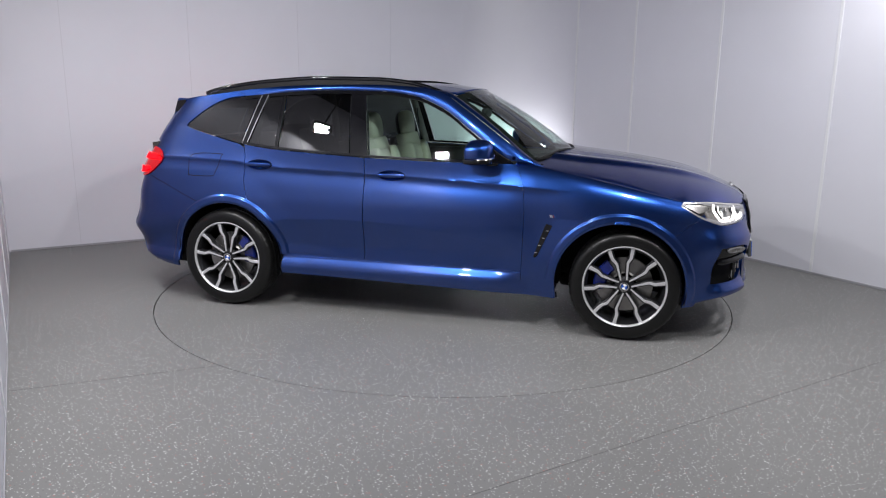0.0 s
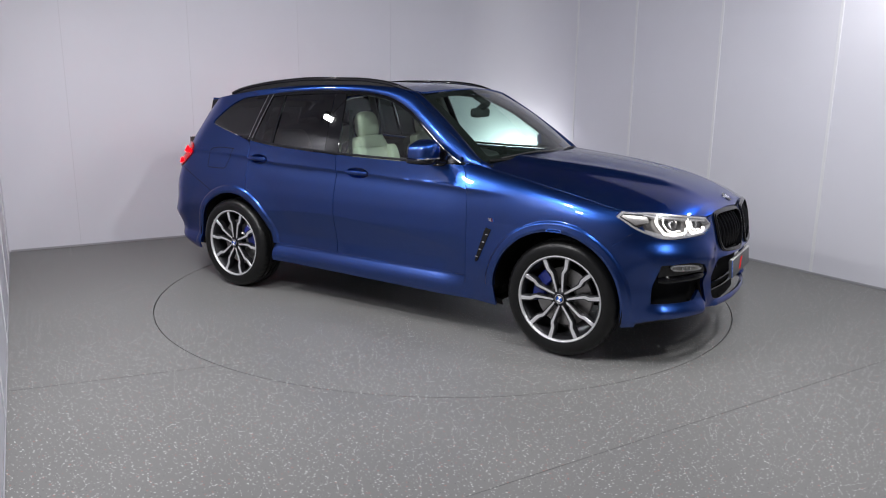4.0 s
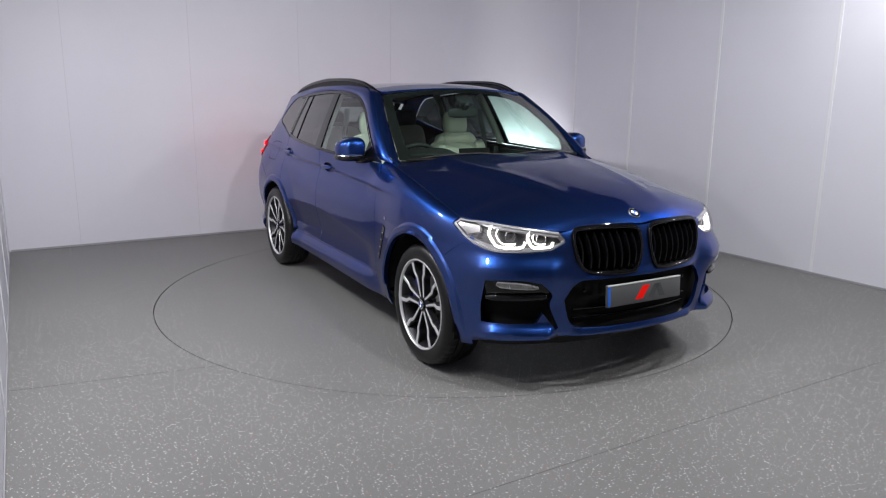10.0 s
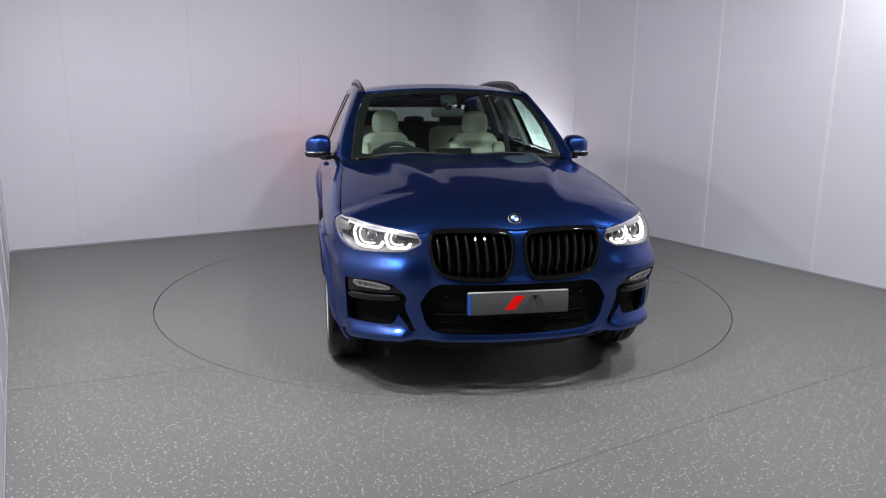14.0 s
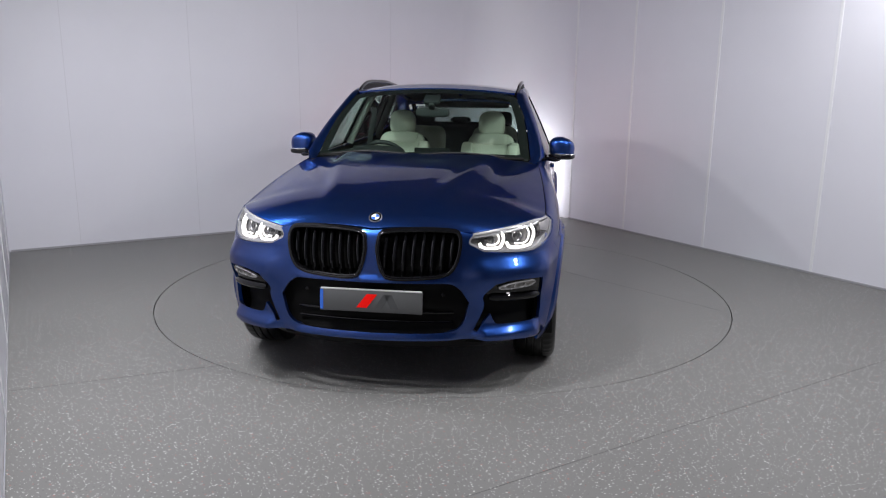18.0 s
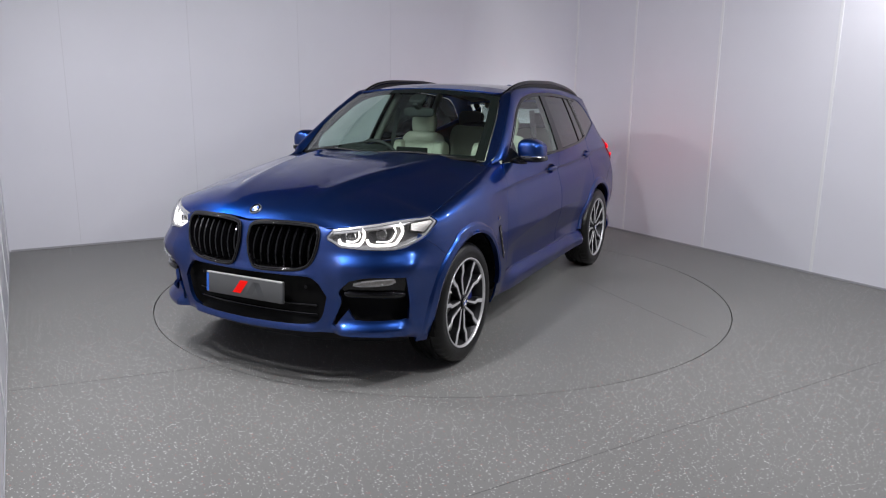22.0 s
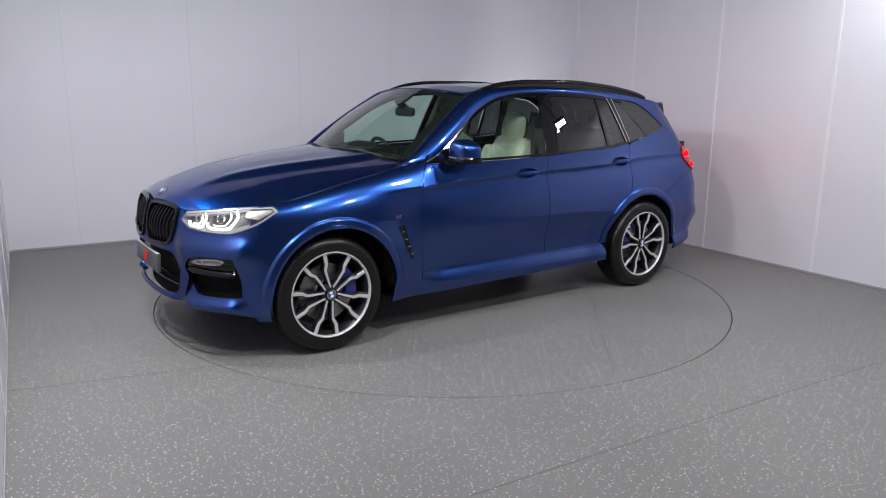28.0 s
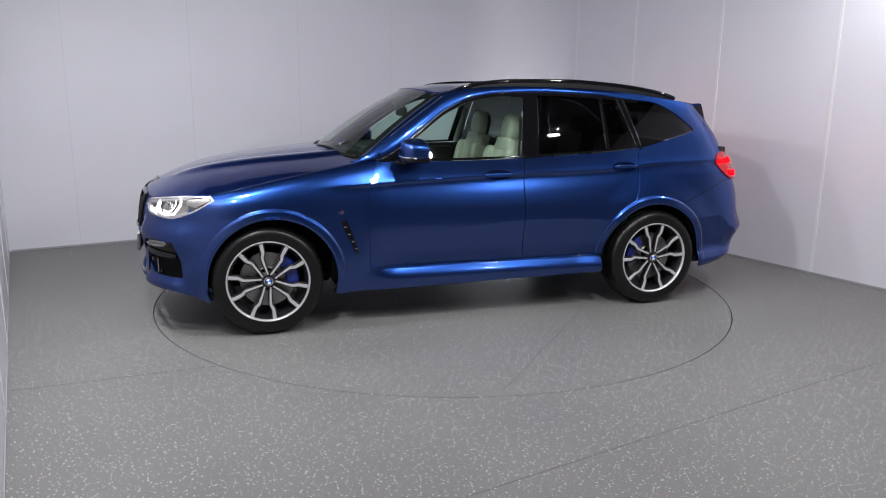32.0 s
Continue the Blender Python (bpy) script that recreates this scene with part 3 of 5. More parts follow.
def screen_lift(a, y):
    """Windscreen chart: a runs from 0 at the top to 1 at the cowl."""
    w = (np.abs(y) / 0.66) ** 2
    x = 0.285 + 0.72 * a - w * (0.085 + 0.10 * a)
    z = 1.603 - 0.448 * a + 0.03 * np.sin(np.pi * np.clip(a, 0, 1)) - w * (0.060 - 0.045 * a)
    return np.stack([x, y, z], 1)


def arc(cx, cz, r, a0, a1, n=24):
    return [(cx + r * math.cos(radians(a0 + (a1 - a0) * i / n)), cz + r * math.sin(radians(a0 + (a1 - a0) * i / n))) for i in range(n + 1)]


def line(f, x0, x1, n=14):
    return [(x0 + (x1 - x0) * i / n, float(f(x0 + (x1 - x0) * i / n))) for i in range(n + 1)]


BODY = new("body")
BODY.parent = car
# gaps between the doors, as x over z
gap_f = pc([0.20, 0.34, 0.55, 0.80, 1.0, 1.08, 1.13], [0.755, 0.755, 0.76, 0.765, 0.745, 0.71, 0.675])
gap_b = pc([0.20, 0.40, 0.7, 1.0, 1.14, 1.58], [-0.372, -0.366, -0.360, -0.358, -0.36, -0.44])
gap_c = pc([0.45, 0.60, 0.80, 0.95, 1.08, 1.19], [-1.02, -1.12, -1.24, -1.285, -1.29, -1.315])
SILL = 0.405


def vline(f, z0, z1, n=14):
    return [(float(f(z0 + (z1 - z0) * i / n)), z0 + (z1 - z0) * i / n) for i in range(n + 1)]


belt = lambda x: belt_z(x) - 0.012
front_door = vline(gap_f, SILL, 1.118) + line(belt, 0.67, -0.36)[1:] + vline(gap_b, 1.12, SILL)[1:]
CUPS = ((-0.16, 1.012), (-1.165, 1.052))


def oval(cx, cz, a, b, tilt=0.0, n=28):
    return [(cx + a * math.cos(t) , cz + b * math.sin(t) + tilt * a * math.cos(t)) for t in np.linspace(0, 2 * math.pi, n, endpoint=False)]


CREASE = [[(x, float(crease_z(x)) - d) for x in np.arange(-2.2, 1.2, 0.012)] for d in (-0.012, 0.0, 0.006, 0.013, 0.022)]
CREASE += [[(x, float(low_crease(x)) - d) for x in np.arange(-1.1, 0.8, 0.012)] for d in (-0.008, 0.0, 0.009)]
panel("front_door", front_door, side_lift, PAINT, BODY, step=0.012, marks=CREASE, holes=[oval(*CUPS[0], 0.098, 0.034)])
ra = [p for p in arc(ARCH_R, HUB_Z, ARCH + 0.034, 6, 60) if p[1] > SILL + 0.004]
rear_door = [(-0.366, SILL)] + vline(gap_b, SILL, 1.125)[1:] + line(belt, -0.36, -1.315)[1:] + [p for p in reversed(vline(gap_c, 0.78, 1.17))] + list(reversed(ra))
panel("rear_door", rear_door, side_lift, PAINT, BODY, step=0.012, marks=CREASE, holes=[oval(*CUPS[1], 0.098, 0.034)])

# front wing
fa = arc(ARCH_F, HUB_Z, ARCH, 175, 48)


def wing_z(x, v):
    """Height on the wing for the chart value v, which slows down where the wing rolls over to the bonnet."""
    zh = hood_z(x)
    u = np.clip((v - 0.78) / (zh - 0.78), 0, 1)
    return np.where(v > 0.78, 0.78 + (zh - 0.78) * u * (1 + u - u * u) + np.maximum(v - zh, 0), v)


def wing_v(x, z):
    us = np.linspace(0, 1, 400)
    zh = float(hood_z(x))
    return (x, z if z < 0.78 else 0.78 + (zh - 0.78) * float(np.interp((z - 0.78) / (zh - 0.78), us * (1 + us - us * us), us)))


wing = [(0.99, 0.245)] + [p for p in fa if p[1] > 0.26] + [wing_v(*p) for p in curve_pts([(1.70, 0.69), (1.78, 0.76), (1.87, 0.82)], step=0.03) + [(1.80, 0.862), (1.741, 0.893), (1.762, 0.924)]]
wing += line(lambda x: hood_z(x) - 0.0005, 1.74, 0.84, 30)[1:] + [(0.80, 1.120), (0.735, 1.128), (0.69, 1.126)] + [wing_v(*p) for p in reversed(vline(gap_f, 0.245, 1.11))][1:]
panel("front_wing", wing, lambda x, v: side_lift(x, wing_z(x, v)), PAINT, BODY, step=0.014, gap=0.0004, marks=[[wing_v(*p) for p in c] for c in CREASE[:5]])

# rear quarter with the haunch and the rear pillar
tail_edge = lambda z: -(tail_x(z) - 0.15 - 0.05 * float(smooth_step(0.9, 1.35, z)))
quarter = [(-1.02 - 0.13, 0.665)] + [p for p in arc(ARCH_R, HUB_Z, ARCH, 48, 170)]
quarter += [(-1.85, 0.265), (-1.99, 0.275), (-2.12, 0.30)] + vline(tail_edge, 0.34, 1.34, 18)
top_f = pc([-1.9, -1.4, -0.9, -0.4, 0.0, 0.13, 0.3, 0.55, 0.78], [1.510, 1.575, 1.616, 1.624, 1.606, 1.578, 1.478, 1.31, 1.15])
top = lambda x: float(top_f(x))
quarter += [(-2.03, 1.372), (-1.945, 1.448), (-1.89, 1.505)] + line(top, -1.86, -1.44, 8)
qwin = curve_pts([(-1.345, 1.19), (-1.55, 1.235), (-1.79, 1.292), (-1.835, 1.316), (-1.80, 1.35), (-1.66, 1.45), (-1.52, 1.512), (-1.36, 1.535)], step=0.02)
quarter += list(reversed(qwin)) + [(-1.315, 1.17)] + list(reversed(vline(gap_c, 0.74, 1.15)))
panel("rear_quarter", quarter, side_lift, PAINT, BODY, step=0.016, marks=CREASE[:5])

# sill skirt
sill = [(-0.994, 0.275), (0.985, 0.235), (0.985, 0.33), (0.755, 0.352), (0.755, SILL - 0.002)] + line(lambda x: SILL - 0.002, 0.75, -0.965, 20) + [(-0.994, 0.40)]
panel("side_skirt", sill, side_lift, PAINT, BODY)
panel("sill_flange", [(-1.0, 0.37), (0.77, 0.37), (0.77, 0.44), (-0.985, 0.45)], side_lift, PAINT, BODY, out=-0.007, lip=0)
panel("skirt_under", [(-0.99, 0.20), (0.985, 0.19), (0.985, 0.235), (-0.99, 0.275)], side_lift, GAP, BODY, gap=0, out=-0.07, lip=0)

# arch mouldings
for nm, cx, a0, a1 in (("front_arch_moulding", ARCH_F, -14, 178), ("rear_arch_moulding", ARCH_R, 7, 186)):
    wide = 0.058
    outer, inner = arc(cx, HUB_Z, ARCH + wide, a0, a1, 64), arc(cx, HUB_Z, ARCH - 0.006, a1, a0, 64)
    rings = [arc(cx, HUB_Z, ARCH + wide - d, a0 + 1, a1 - 1, 72) for d in (0.006, 0.013, 0.022, 0.045, 0.057)]

    def flare(x, z, cx=cx, wide=wide):
        k = (ARCH + wide - np.hypot(x - cx, z - HUB_Z))
        rise = 0.012 * smooth_step(-0.002, 0.018, k) + 0.004 * smooth_step(0.02, 0.05, k) - 0.006 * smooth_step(0.052, 0.064, k)
        return np.stack([x, flank(x, z) + 0.001 + rise * smooth_step(0.22, 0.45, z), z], 1)
    panel(nm, outer + inner, flare, PAINT, BODY, step=0.018, gap=0, lip=0.03, marks=rings)

# ---- side windows, pillars and trims ----
roof_edge = pc([-1.9, -1.4, -0.9, -0.4, 0.0, 0.2], [1.49, 1.548, 1.582, 1.592, 1.575, 1.54])
win_top = pc([-1.36, -1.0, -0.6, -0.3, -0.05, 0.16, 0.36, 0.56, 0.66], [1.532, 1.564, 1.580, 1.575, 1.545, 1.465, 1.33, 1.19, 1.132])
wt = lambda x: win_top(x) - 0.012
fwin = line(lambda x: belt_z(x) + 0.004, 0.62, -0.33) + [(-0.375, 1.36), (-0.41, float(wt(-0.41)))] + line(wt, -0.38, 0.60)
GLASSF = panel("front_door_glass", fwin, side_lift, TINT, BODY, gap=0.004, lip=0.004, out=-0.006)
rwin = line(lambda x: belt_z(x) + 0.004, -0.47, -1.03) + [(-1.02, 1.36), (-1.03, float(wt(-1.03)))] + line(wt, -1.0, -0.53)
panel("rear_door_glass", rwin, side_lift, SMOKED, BODY, gap=0.004, lip=0.004, out=-0.006)
swin = [(-1.06, float(belt_z(-1.06)) + 0.004), (-1.29, float(belt_z(-1.29)) + 0.004), (-1.17, float(wt(-1.17))), (-1.055, float(wt(-1.055)))]
panel("rear_quarter_light", swin, side_lift, SMOKED, BODY, gap=0.003, lip=0.004, out=-0.006)
panel("quarter_glass", [(-1.245, 1.532), (-1.345, 1.196)] + qwin[1:-1], side_lift, SMOKED, BODY, gap=0.006, lip=0.004, out=-0.004)
panel("b_pillar", [(-0.335, 1.142), (-0.465, 1.15), (-0.525, 1.568), (-0.415, 1.568)], side_lift, GLOSS, BODY, gap=0.003)
panel("door_divider", [(-1.032, 1.175), (-1.058, 1.175), (-1.052, 1.553), (-1.034, 1.554)], side_lift, GLOSS, BODY, gap=0.0, step=0.02)
panel("c_pillar", [(-1.295, 1.185), (-1.34, 1.192), (-1.24, 1.538), (-1.175, 1.546)], side_lift, GLOSS, BODY, gap=0.002, step=0.02)
strip = [(0.66, 1.128)] + line(lambda x: belt_z(x) + 0.006, 0.64, -1.33, 30) + line(lambda x: belt_z(x) - 0.010, -1.33, 0.67, 30)
panel("waist_strip", strip, side_lift, GLOSS, BODY, step=0.02, gap=0, out=0.003)
frame_top = line(win_top, 0.655, -1.36, 40) + line(lambda x: win_top(x) - 0.021, -1.36, 0.63, 40)
panel("window_surround", frame_top, side_lift, GLOSS, BODY, step=0.02, gap=0, out=0.002)
for nm, x0, x1, z0, z1 in (("bright_edge", -1.297, -1.178, 1.188, 1.544), ("bright_edge", -1.335, -1.232, 1.196, 1.538)):
    panel(nm, [(x0, z0), (x0 + 0.007, z0), (x1 + 0.007, z1), (x1, z1)], side_lift, CHROME, BODY, step=0.02, gap=0, out=0.003)
panel("pillar_bright_edge", line(lambda x: win_top(x) - 0.002, 0.655, 0.30, 16) + line(lambda x: win_top(x) - 0.006, 0.30, 0.648, 16), side_lift, CHROME, BODY, step=0.02, gap=0, out=0.005)
panel("mirror_foot", [(0.655, 1.128), (0.45, 1.134), (0.45, 1.262)], side_lift, GLOSS, BODY, step=0.02, out=0.004)
# cant rail and front pillar: between the side windows and the roof
cant = line(lambda x: win_top(x) + 0.002, -1.36, 0.66, 44) + [(0.73, 1.128), (0.80, 1.122)]
cant += line(top, 0.78, -1.44, 40)
def cant_lift(x, z):
    """The pillar and roof rail: rounded between the windows and the roof."""
    z0, z1 = win_top(x), top_f(x)
    k = np.clip((z - z0) / np.maximum(z1 - z0, 0.01), 0, 1)
    return np.stack([x, flank(x, z) + 0.014 * (1 - (2 * k - 1) ** 2) * smooth_step(-1.36, -0.9, x), z], 1)


panel("cant_rail", cant, cant_lift, PAINT, BODY, step=0.022, gap=0.0015)

# ---- bonnet, roof, windscreen ----
hy = lambda x: float(hood_y(x)) - 0.001
edge = [(x, hy(x)) for x in np.linspace(0.80, 2.147, 34)]
nose_edge = curve_pts([(2.147, 0.506), (2.166, 0.44), (2.183, 0.30), (2.196, 0.15), (2.212, 0.0)], step=0.03)
half = [(0.98, 0.0), (0.955, 0.25), (0.90, 0.50), (0.835, 0.70)] + edge + nose_edge[1:]
bonnet = half + [(x, -y) for x, y in reversed(half[1:-1])]
panel("bonnet", bonnet, hood_lift, PAINT, BODY, step=0.022, sides=(1,))
cowl = [(1.0, 0.0), (0.965, 0.25), (0.905, 0.5), (0.84, 0.72), (0.78, 0.78)]
panel("cowl", [(x, y) for x, y in cowl] + [(0.70, 0.74), (0.76, 0.5), (0.84, 0.25), (0.87, 0.0)], lambda x, y: hood_lift(x, y) - np.array([0, 0, 0.022]), BLACK, BODY, gap=0)
yr = pc([-1.95, -1.4, -0.9, -0.4, 0.0, 0.2], [0.575, 0.60, 0.615, 0.625, 0.615, 0.60])
rf = [(x, float(yr(x))) for x in np.linspace(0.19, -1.93, 40)]
front_roof = curve_pts([(0.285, 0.0), (0.268, 0.3), (0.215, 0.57)], step=0.03)
rh = front_roof + rf + [(-2.02, 0.52), (-2.08, 0.3), (-2.10, 0.0)]
panel("roof", rh + [(x, -y) for x, y in reversed(rh[1:-1])], roof_lift, PAINT, BODY, step=0.035, sides=(1,))
# windscreen with its dark border
ws_y = pc([0, 0.5, 1.0], [0.612, 0.695, 0.745])
ws = [(a, float(ws_y(a))) for a in np.linspace(0.0, 1.0, 24)]
screen = [(0.0, y) for y in np.linspace(0, 0.58, 12)] + ws + [(1.0, y) for y in np.linspace(0.72, 0, 14)]
full = screen + [(a, -y) for a, y in reversed(screen[1:-1])]
panel("windscreen", full, screen_lift, TINT, BODY, step=0.04, sides=(1,), gap=0.004, lip=0)
inner = [(0.085, y) for y in np.linspace(0, 0.52, 12)] + [(a, float(ws_y(a)) - 0.066) for a in np.linspace(0.10, 0.93, 22)] + [(0.94, y) for y in np.linspace(0.655, 0, 14)]
inner = inner + [(a, -y) for a, y in reversed(inner[1:-1])]
panel("windscreen_border", full, lambda a, y: screen_lift(a, y) - np.array([0.004, 0, 0.004]), GAP, BODY, holes=[inner], step=0.04, sides=(1,), gap=0.003, lip=0)

q = [screen_lift(np.array([1.0]), np.array([y]))[0] for y in np.linspace(-0.70, 0.70, 31)]
part("screen_seal", tube([(a + 0.002, b, c) for a, b, c in q], 0.011, 8), GAP, BODY, smooth=True)

panel("pillar_base", [(0.66, 1.06), (0.90, 1.06), (0.88, 1.10), (0.80, 1.135), (0.70, 1.145)], side_lift, PAINT, BODY, step=0.02, out=-0.008, lip=0, gap=0)
# black filler added so no light shows through the hole at the pillar's foot
for sd in (1, -1):
    bm = bmesh.new()
    box(bm, 0.70, 0.87, sd * 0.735 - 0.045, sd * 0.735 + 0.045, 1.03, 1.118, bevel=0.02)
    part("pillar_gap_filler", bm, GAP, BODY, smooth=True)
# outer skin of the front pillar and the roof's shoulder
vs, fs = [(0.85, 0.800, 1.085), (0.86, 0.78, 1.10), (0.87, 0.755, 1.11), (0.88, 0.73, 1.115)], []
ss = np.linspace(0, 1, 30)
for k in ss:
    x = 0.79 + (0.13 - 0.79) * k
    z = top(x)
    a = 1.0 - k
    q = screen_lift(np.array([a]), np.array([float(ws_y(a)) + 0.004]))[0]
    c = np.array([x, float(flank(np.array([x]), np.array([z]))[0]), z])
    for t in (0.0, 0.35, 0.7, 1.0):
        p = c + (q - c) * t
        vs.append((p[0], p[1], p[2] + 0.016 * math.sin(math.pi * t)))
xs = np.linspace(0.13, -1.88, 44)[1:]
for x in xs:
    z = top(x)
    q = roof_lift(np.array([x]), np.array([float(yr(x))]))[0]
    c = np.array([x, float(flank(np.array([x]), np.array([z]))[0]), z])
    for t in (0.0, 0.35, 0.7, 1.0):
        p = c + (q - c) * t
        vs.append((p[0], p[1], p[2] + 0.004 * math.sin(math.pi * t)))
rows = len(vs) // 4
for i in range(rows - 1):
    for k in range(3):
        fs.append((i * 4 + k, i * 4 + 4 + k, i * 4 + 5 + k, i * 4 + 1 + k))
for sd in (1, -1):
    part("pillar_skin", mesh_bm([(x, y * sd, z) for x, y, z in vs], fs), PAINT, BODY, smooth=True)

# ---- front end ----
def sym(poly):
    return poly + [(-a, z) for a, z in reversed(poly[1:-1])]


hl = [at_x(1.741, 0.893), at_x(1.765, 0.921), at_y(0.80, 0.918), at_y(0.70, 0.903), at_y(0.60, 0.889), at_y(0.509, 0.876), at_y(0.487, 0.842), at_y(0.493, 0.822), at_y(0.563, 0.786), at_y(0.68, 0.776), at_y(0.80, 0.772), at_y(0.845, 0.785), at_x(1.86, 0.828)]
headlamp_edge = curve_pts(hl, closed=True, step=0.02, corner=(0, 1, 5, 7, 8, 11))
kid = curve_pts([at_y(0.052, 0.884), at_y(0.20, 0.899), at_y(0.385, 0.896), at_y(0.44, 0.878), at_y(0.452, 0.815), at_y(0.43, 0.72), at_y(0.375, 0.665), at_y(0.25, 0.647), at_y(0.10, 0.645), at_y(0.055, 0.675), at_y(0.028, 0.76), at_y(0.026, 0.83)], closed=True, step=0.02)
low_in = curve_pts([at_y(0.0, 0.628), at_y(0.28, 0.63), at_y(0.40, 0.625), at_y(0.455, 0.59), at_y(0.495, 0.525), at_y(0.455, 0.40), at_y(0.36, 0.367), at_y(0.0, 0.36)], step=0.02, corner=(3, 4))
pocket = curve_pts([at_y(0.835, 0.632), at_y(0.70, 0.640), at_y(0.61, 0.622), at_y(0.56, 0.56), at_y(0.57, 0.50), at_y(0.518, 0.378), at_y(0.530, 0.370), at_y(0.603, 0.462), at_y(0.625, 0.415), at_y(0.665, 0.402), at_y(0.845, 0.397), at_y(0.852, 0.50)], closed=True, step=0.02, corner=(0, 2, 5, 6, 7, 10))
fasc = [at_y(0.0, 0.888), at_y(0.04, 0.891), at_y(0.20, 0.906), at_y(0.39, 0.902), at_y(0.445, 0.886), at_y(0.50, 0.875)]
hlow = [p for p in headlamp_edge]
i0 = int(np.argmin([abs(p[0] - at_y(0.509, 0.876)[0]) + abs(p[1] - 0.876) for p in hlow]))
i1 = int(np.argmin([abs(p[0] - at_x(1.86, 0.828)[0]) + abs(p[1] - 0.828) for p in hlow]))
fasc += [tuple(p) for p in hlow[i0:i1 + 1]]
seam = [at_x(x, z) for x, z in reversed(curve_pts([(1.70, 0.69), (1.78, 0.76), (1.87, 0.82)], step=0.03)[:-1])]
archline = [at_x(x, z) for x, z in arc(ARCH_F, HUB_Z, ARCH, 44, -18, 20)]
fasc += seam + archline + [at_x(1.87, 0.238), at_y(0.84, 0.265), at_y(0.80, 0.305), at_y(0.70, 0.315), at_y(0.53, 0.325), at_y(0.40, 0.325), at_y(0.2, 0.32), at_y(0.0, 0.318)]
li = low_in + [(-a, z) for a, z in reversed(low_in[1:-1])]
mir = lambda poly: [(-a, z) for a, z in reversed(poly)]
panel("front_bumper", sym(fasc), nose_lift, PAINT, BODY, holes=[li, kid, mir(kid), pocket, mir(pocket)], step=0.022, gap=0.0015, lip=0.02, sides=(1,))


def recess(depth):
    return lambda a, z: nose_lift(a, z) - np.stack([depth * np.cos(np.asarray(a) * 0.8), depth * np.sin(np.asarray(a) * 0.8), 0 * np.asarray(a)], 1)


panel("lower_intake_mesh", li, recess(0.065), GAP, BODY, step=0.04, gap=-0.05, sides=(1,), lip=0.0)
panel("bumper_pocket", pocket, recess(0.075), GAP, BODY, step=0.04, gap=-0.05, lip=0)
# gloss blade under the fog lamp
panel("fog_panel", curve_pts([at_y(0.84, 0.636), at_y(0.70, 0.642), at_y(0.605, 0.622), at_y(0.575, 0.575), at_y(0.64, 0.535), at_y(0.835, 0.545)], closed=True, corner=(0, 2, 3, 5), step=0.02), recess(0.012), GLOSS, BODY, step=0.025, gap=0.0)
for sd in (1, -1):
    ps = []
    for y in np.linspace(0.585, 0.835, 12):
        z = 0.552 - 0.016 * (y - 0.585) / 0.25
        q = nose_lift(np.array([at_y(y, z)[0]]), np.array([z]))[0]
        ps.append((q[0] - 0.004, sd * q[1], z))
    part("bumper_blade", tube(ps, [0.007] + [0.014] * 10 + [0.008], 10, 1.3), GLOSS, BODY, "gloss black blade under the fog lamp", smooth=True)
# fog lamps
fog = resample(np.array(curve_pts([at_y(0.795, 0.628), at_y(0.70, 0.626), at_y(0.628, 0.607), at_y(0.643, 0.595), at_y(0.70, 0.594), at_y(0.787, 0.601)], closed=True, step=0.02)), 0.012)
panel("fog_lamp_rim", fog, nose_lift, LAMPGREY, BODY, holes=[inset(fog, 0.0045)], step=0.01, gap=0.0, out=0.003, lip=0.01)
panel("fog_lamp", fog, nose_lift, STEEL, BODY, step=0.02, gap=0.0, out=-0.002, label="clear fog lamp with chrome ribs")
panel("front_underlip", sym([at_y(0.0, 0.318), at_y(0.3, 0.322), at_y(0.6, 0.318), at_y(0.80, 0.30), at_y(0.86, 0.24), at_y(0.80, 0.20), at_y(0.4, 0.22), at_y(0.0, 0.22)]), recess(0.13), BLACK, BODY, step=0.05, gap=0, sides=(1,), lip=0)

# kidney grilles: frame, slats, dark back
for sd in (1, -1):
    grille = new("kidney_grille")
    grille.parent = car
    kp = np.array(kid)
    panel("grille_frame", inset(resample(kp, 0.02), -0.002), nose_lift, GLOSS, grille, holes=[inset(resample(kp, 0.02), 0.017)], step=0.014, gap=0, lip=0.03, out=0.010, sides=(sd,))
    ko = inset(resample(kp, 0.02), 0.009)
    q = nose_lift(ko[:, 0], ko[:, 1])
    part("frame_bead", tube([(a + 0.008, sd * b, c) for a, b, c in np.concatenate([q, q[:1]])], 0.0075, 10), GLOSS, grille, smooth=True)
    panel("grille_back", kid, recess(0.09), GAP, grille, step=0.05, gap=-0.004, lip=0, sides=(sd,))
    for i in range(8):
        y = 0.075 + i * 0.0475
        lo, hi = (0.662, 0.872) if 0 < i < 7 else (0.685, 0.862)
        if i == 7:
            lo = 0.705
        vs, fs = [], []
        for j in range(11):
            z = lo + (hi - lo) * j / 10
            yy = y - 0.012 * (1 - j / 10)
            x = float(XA + (nose_x(z) - XA) * (1 - (yy / fend_w(z)) ** 2) ** (1 / NOSE_P)) - 0.012 + 0.022 * math.sin(math.pi * j / 10)
            for dx, dy in ((-0.055, -0.008), (-0.014, -0.0088), (-0.004, -0.006), (0, 0), (-0.004, 0.006), (-0.014, 0.0088), (-0.055, 0.008)):
                vs.append((x + dx, sd * (yy + dy), z))
        for j in range(10):
            for k in range(7):
                q = (k + 1) % 7
                fs.append((j * 7 + k, j * 7 + q, j * 7 + 7 + q, j * 7 + 7 + k))
        part("slat", mesh_bm(vs, fs), GLOSS, grille, smooth=True)


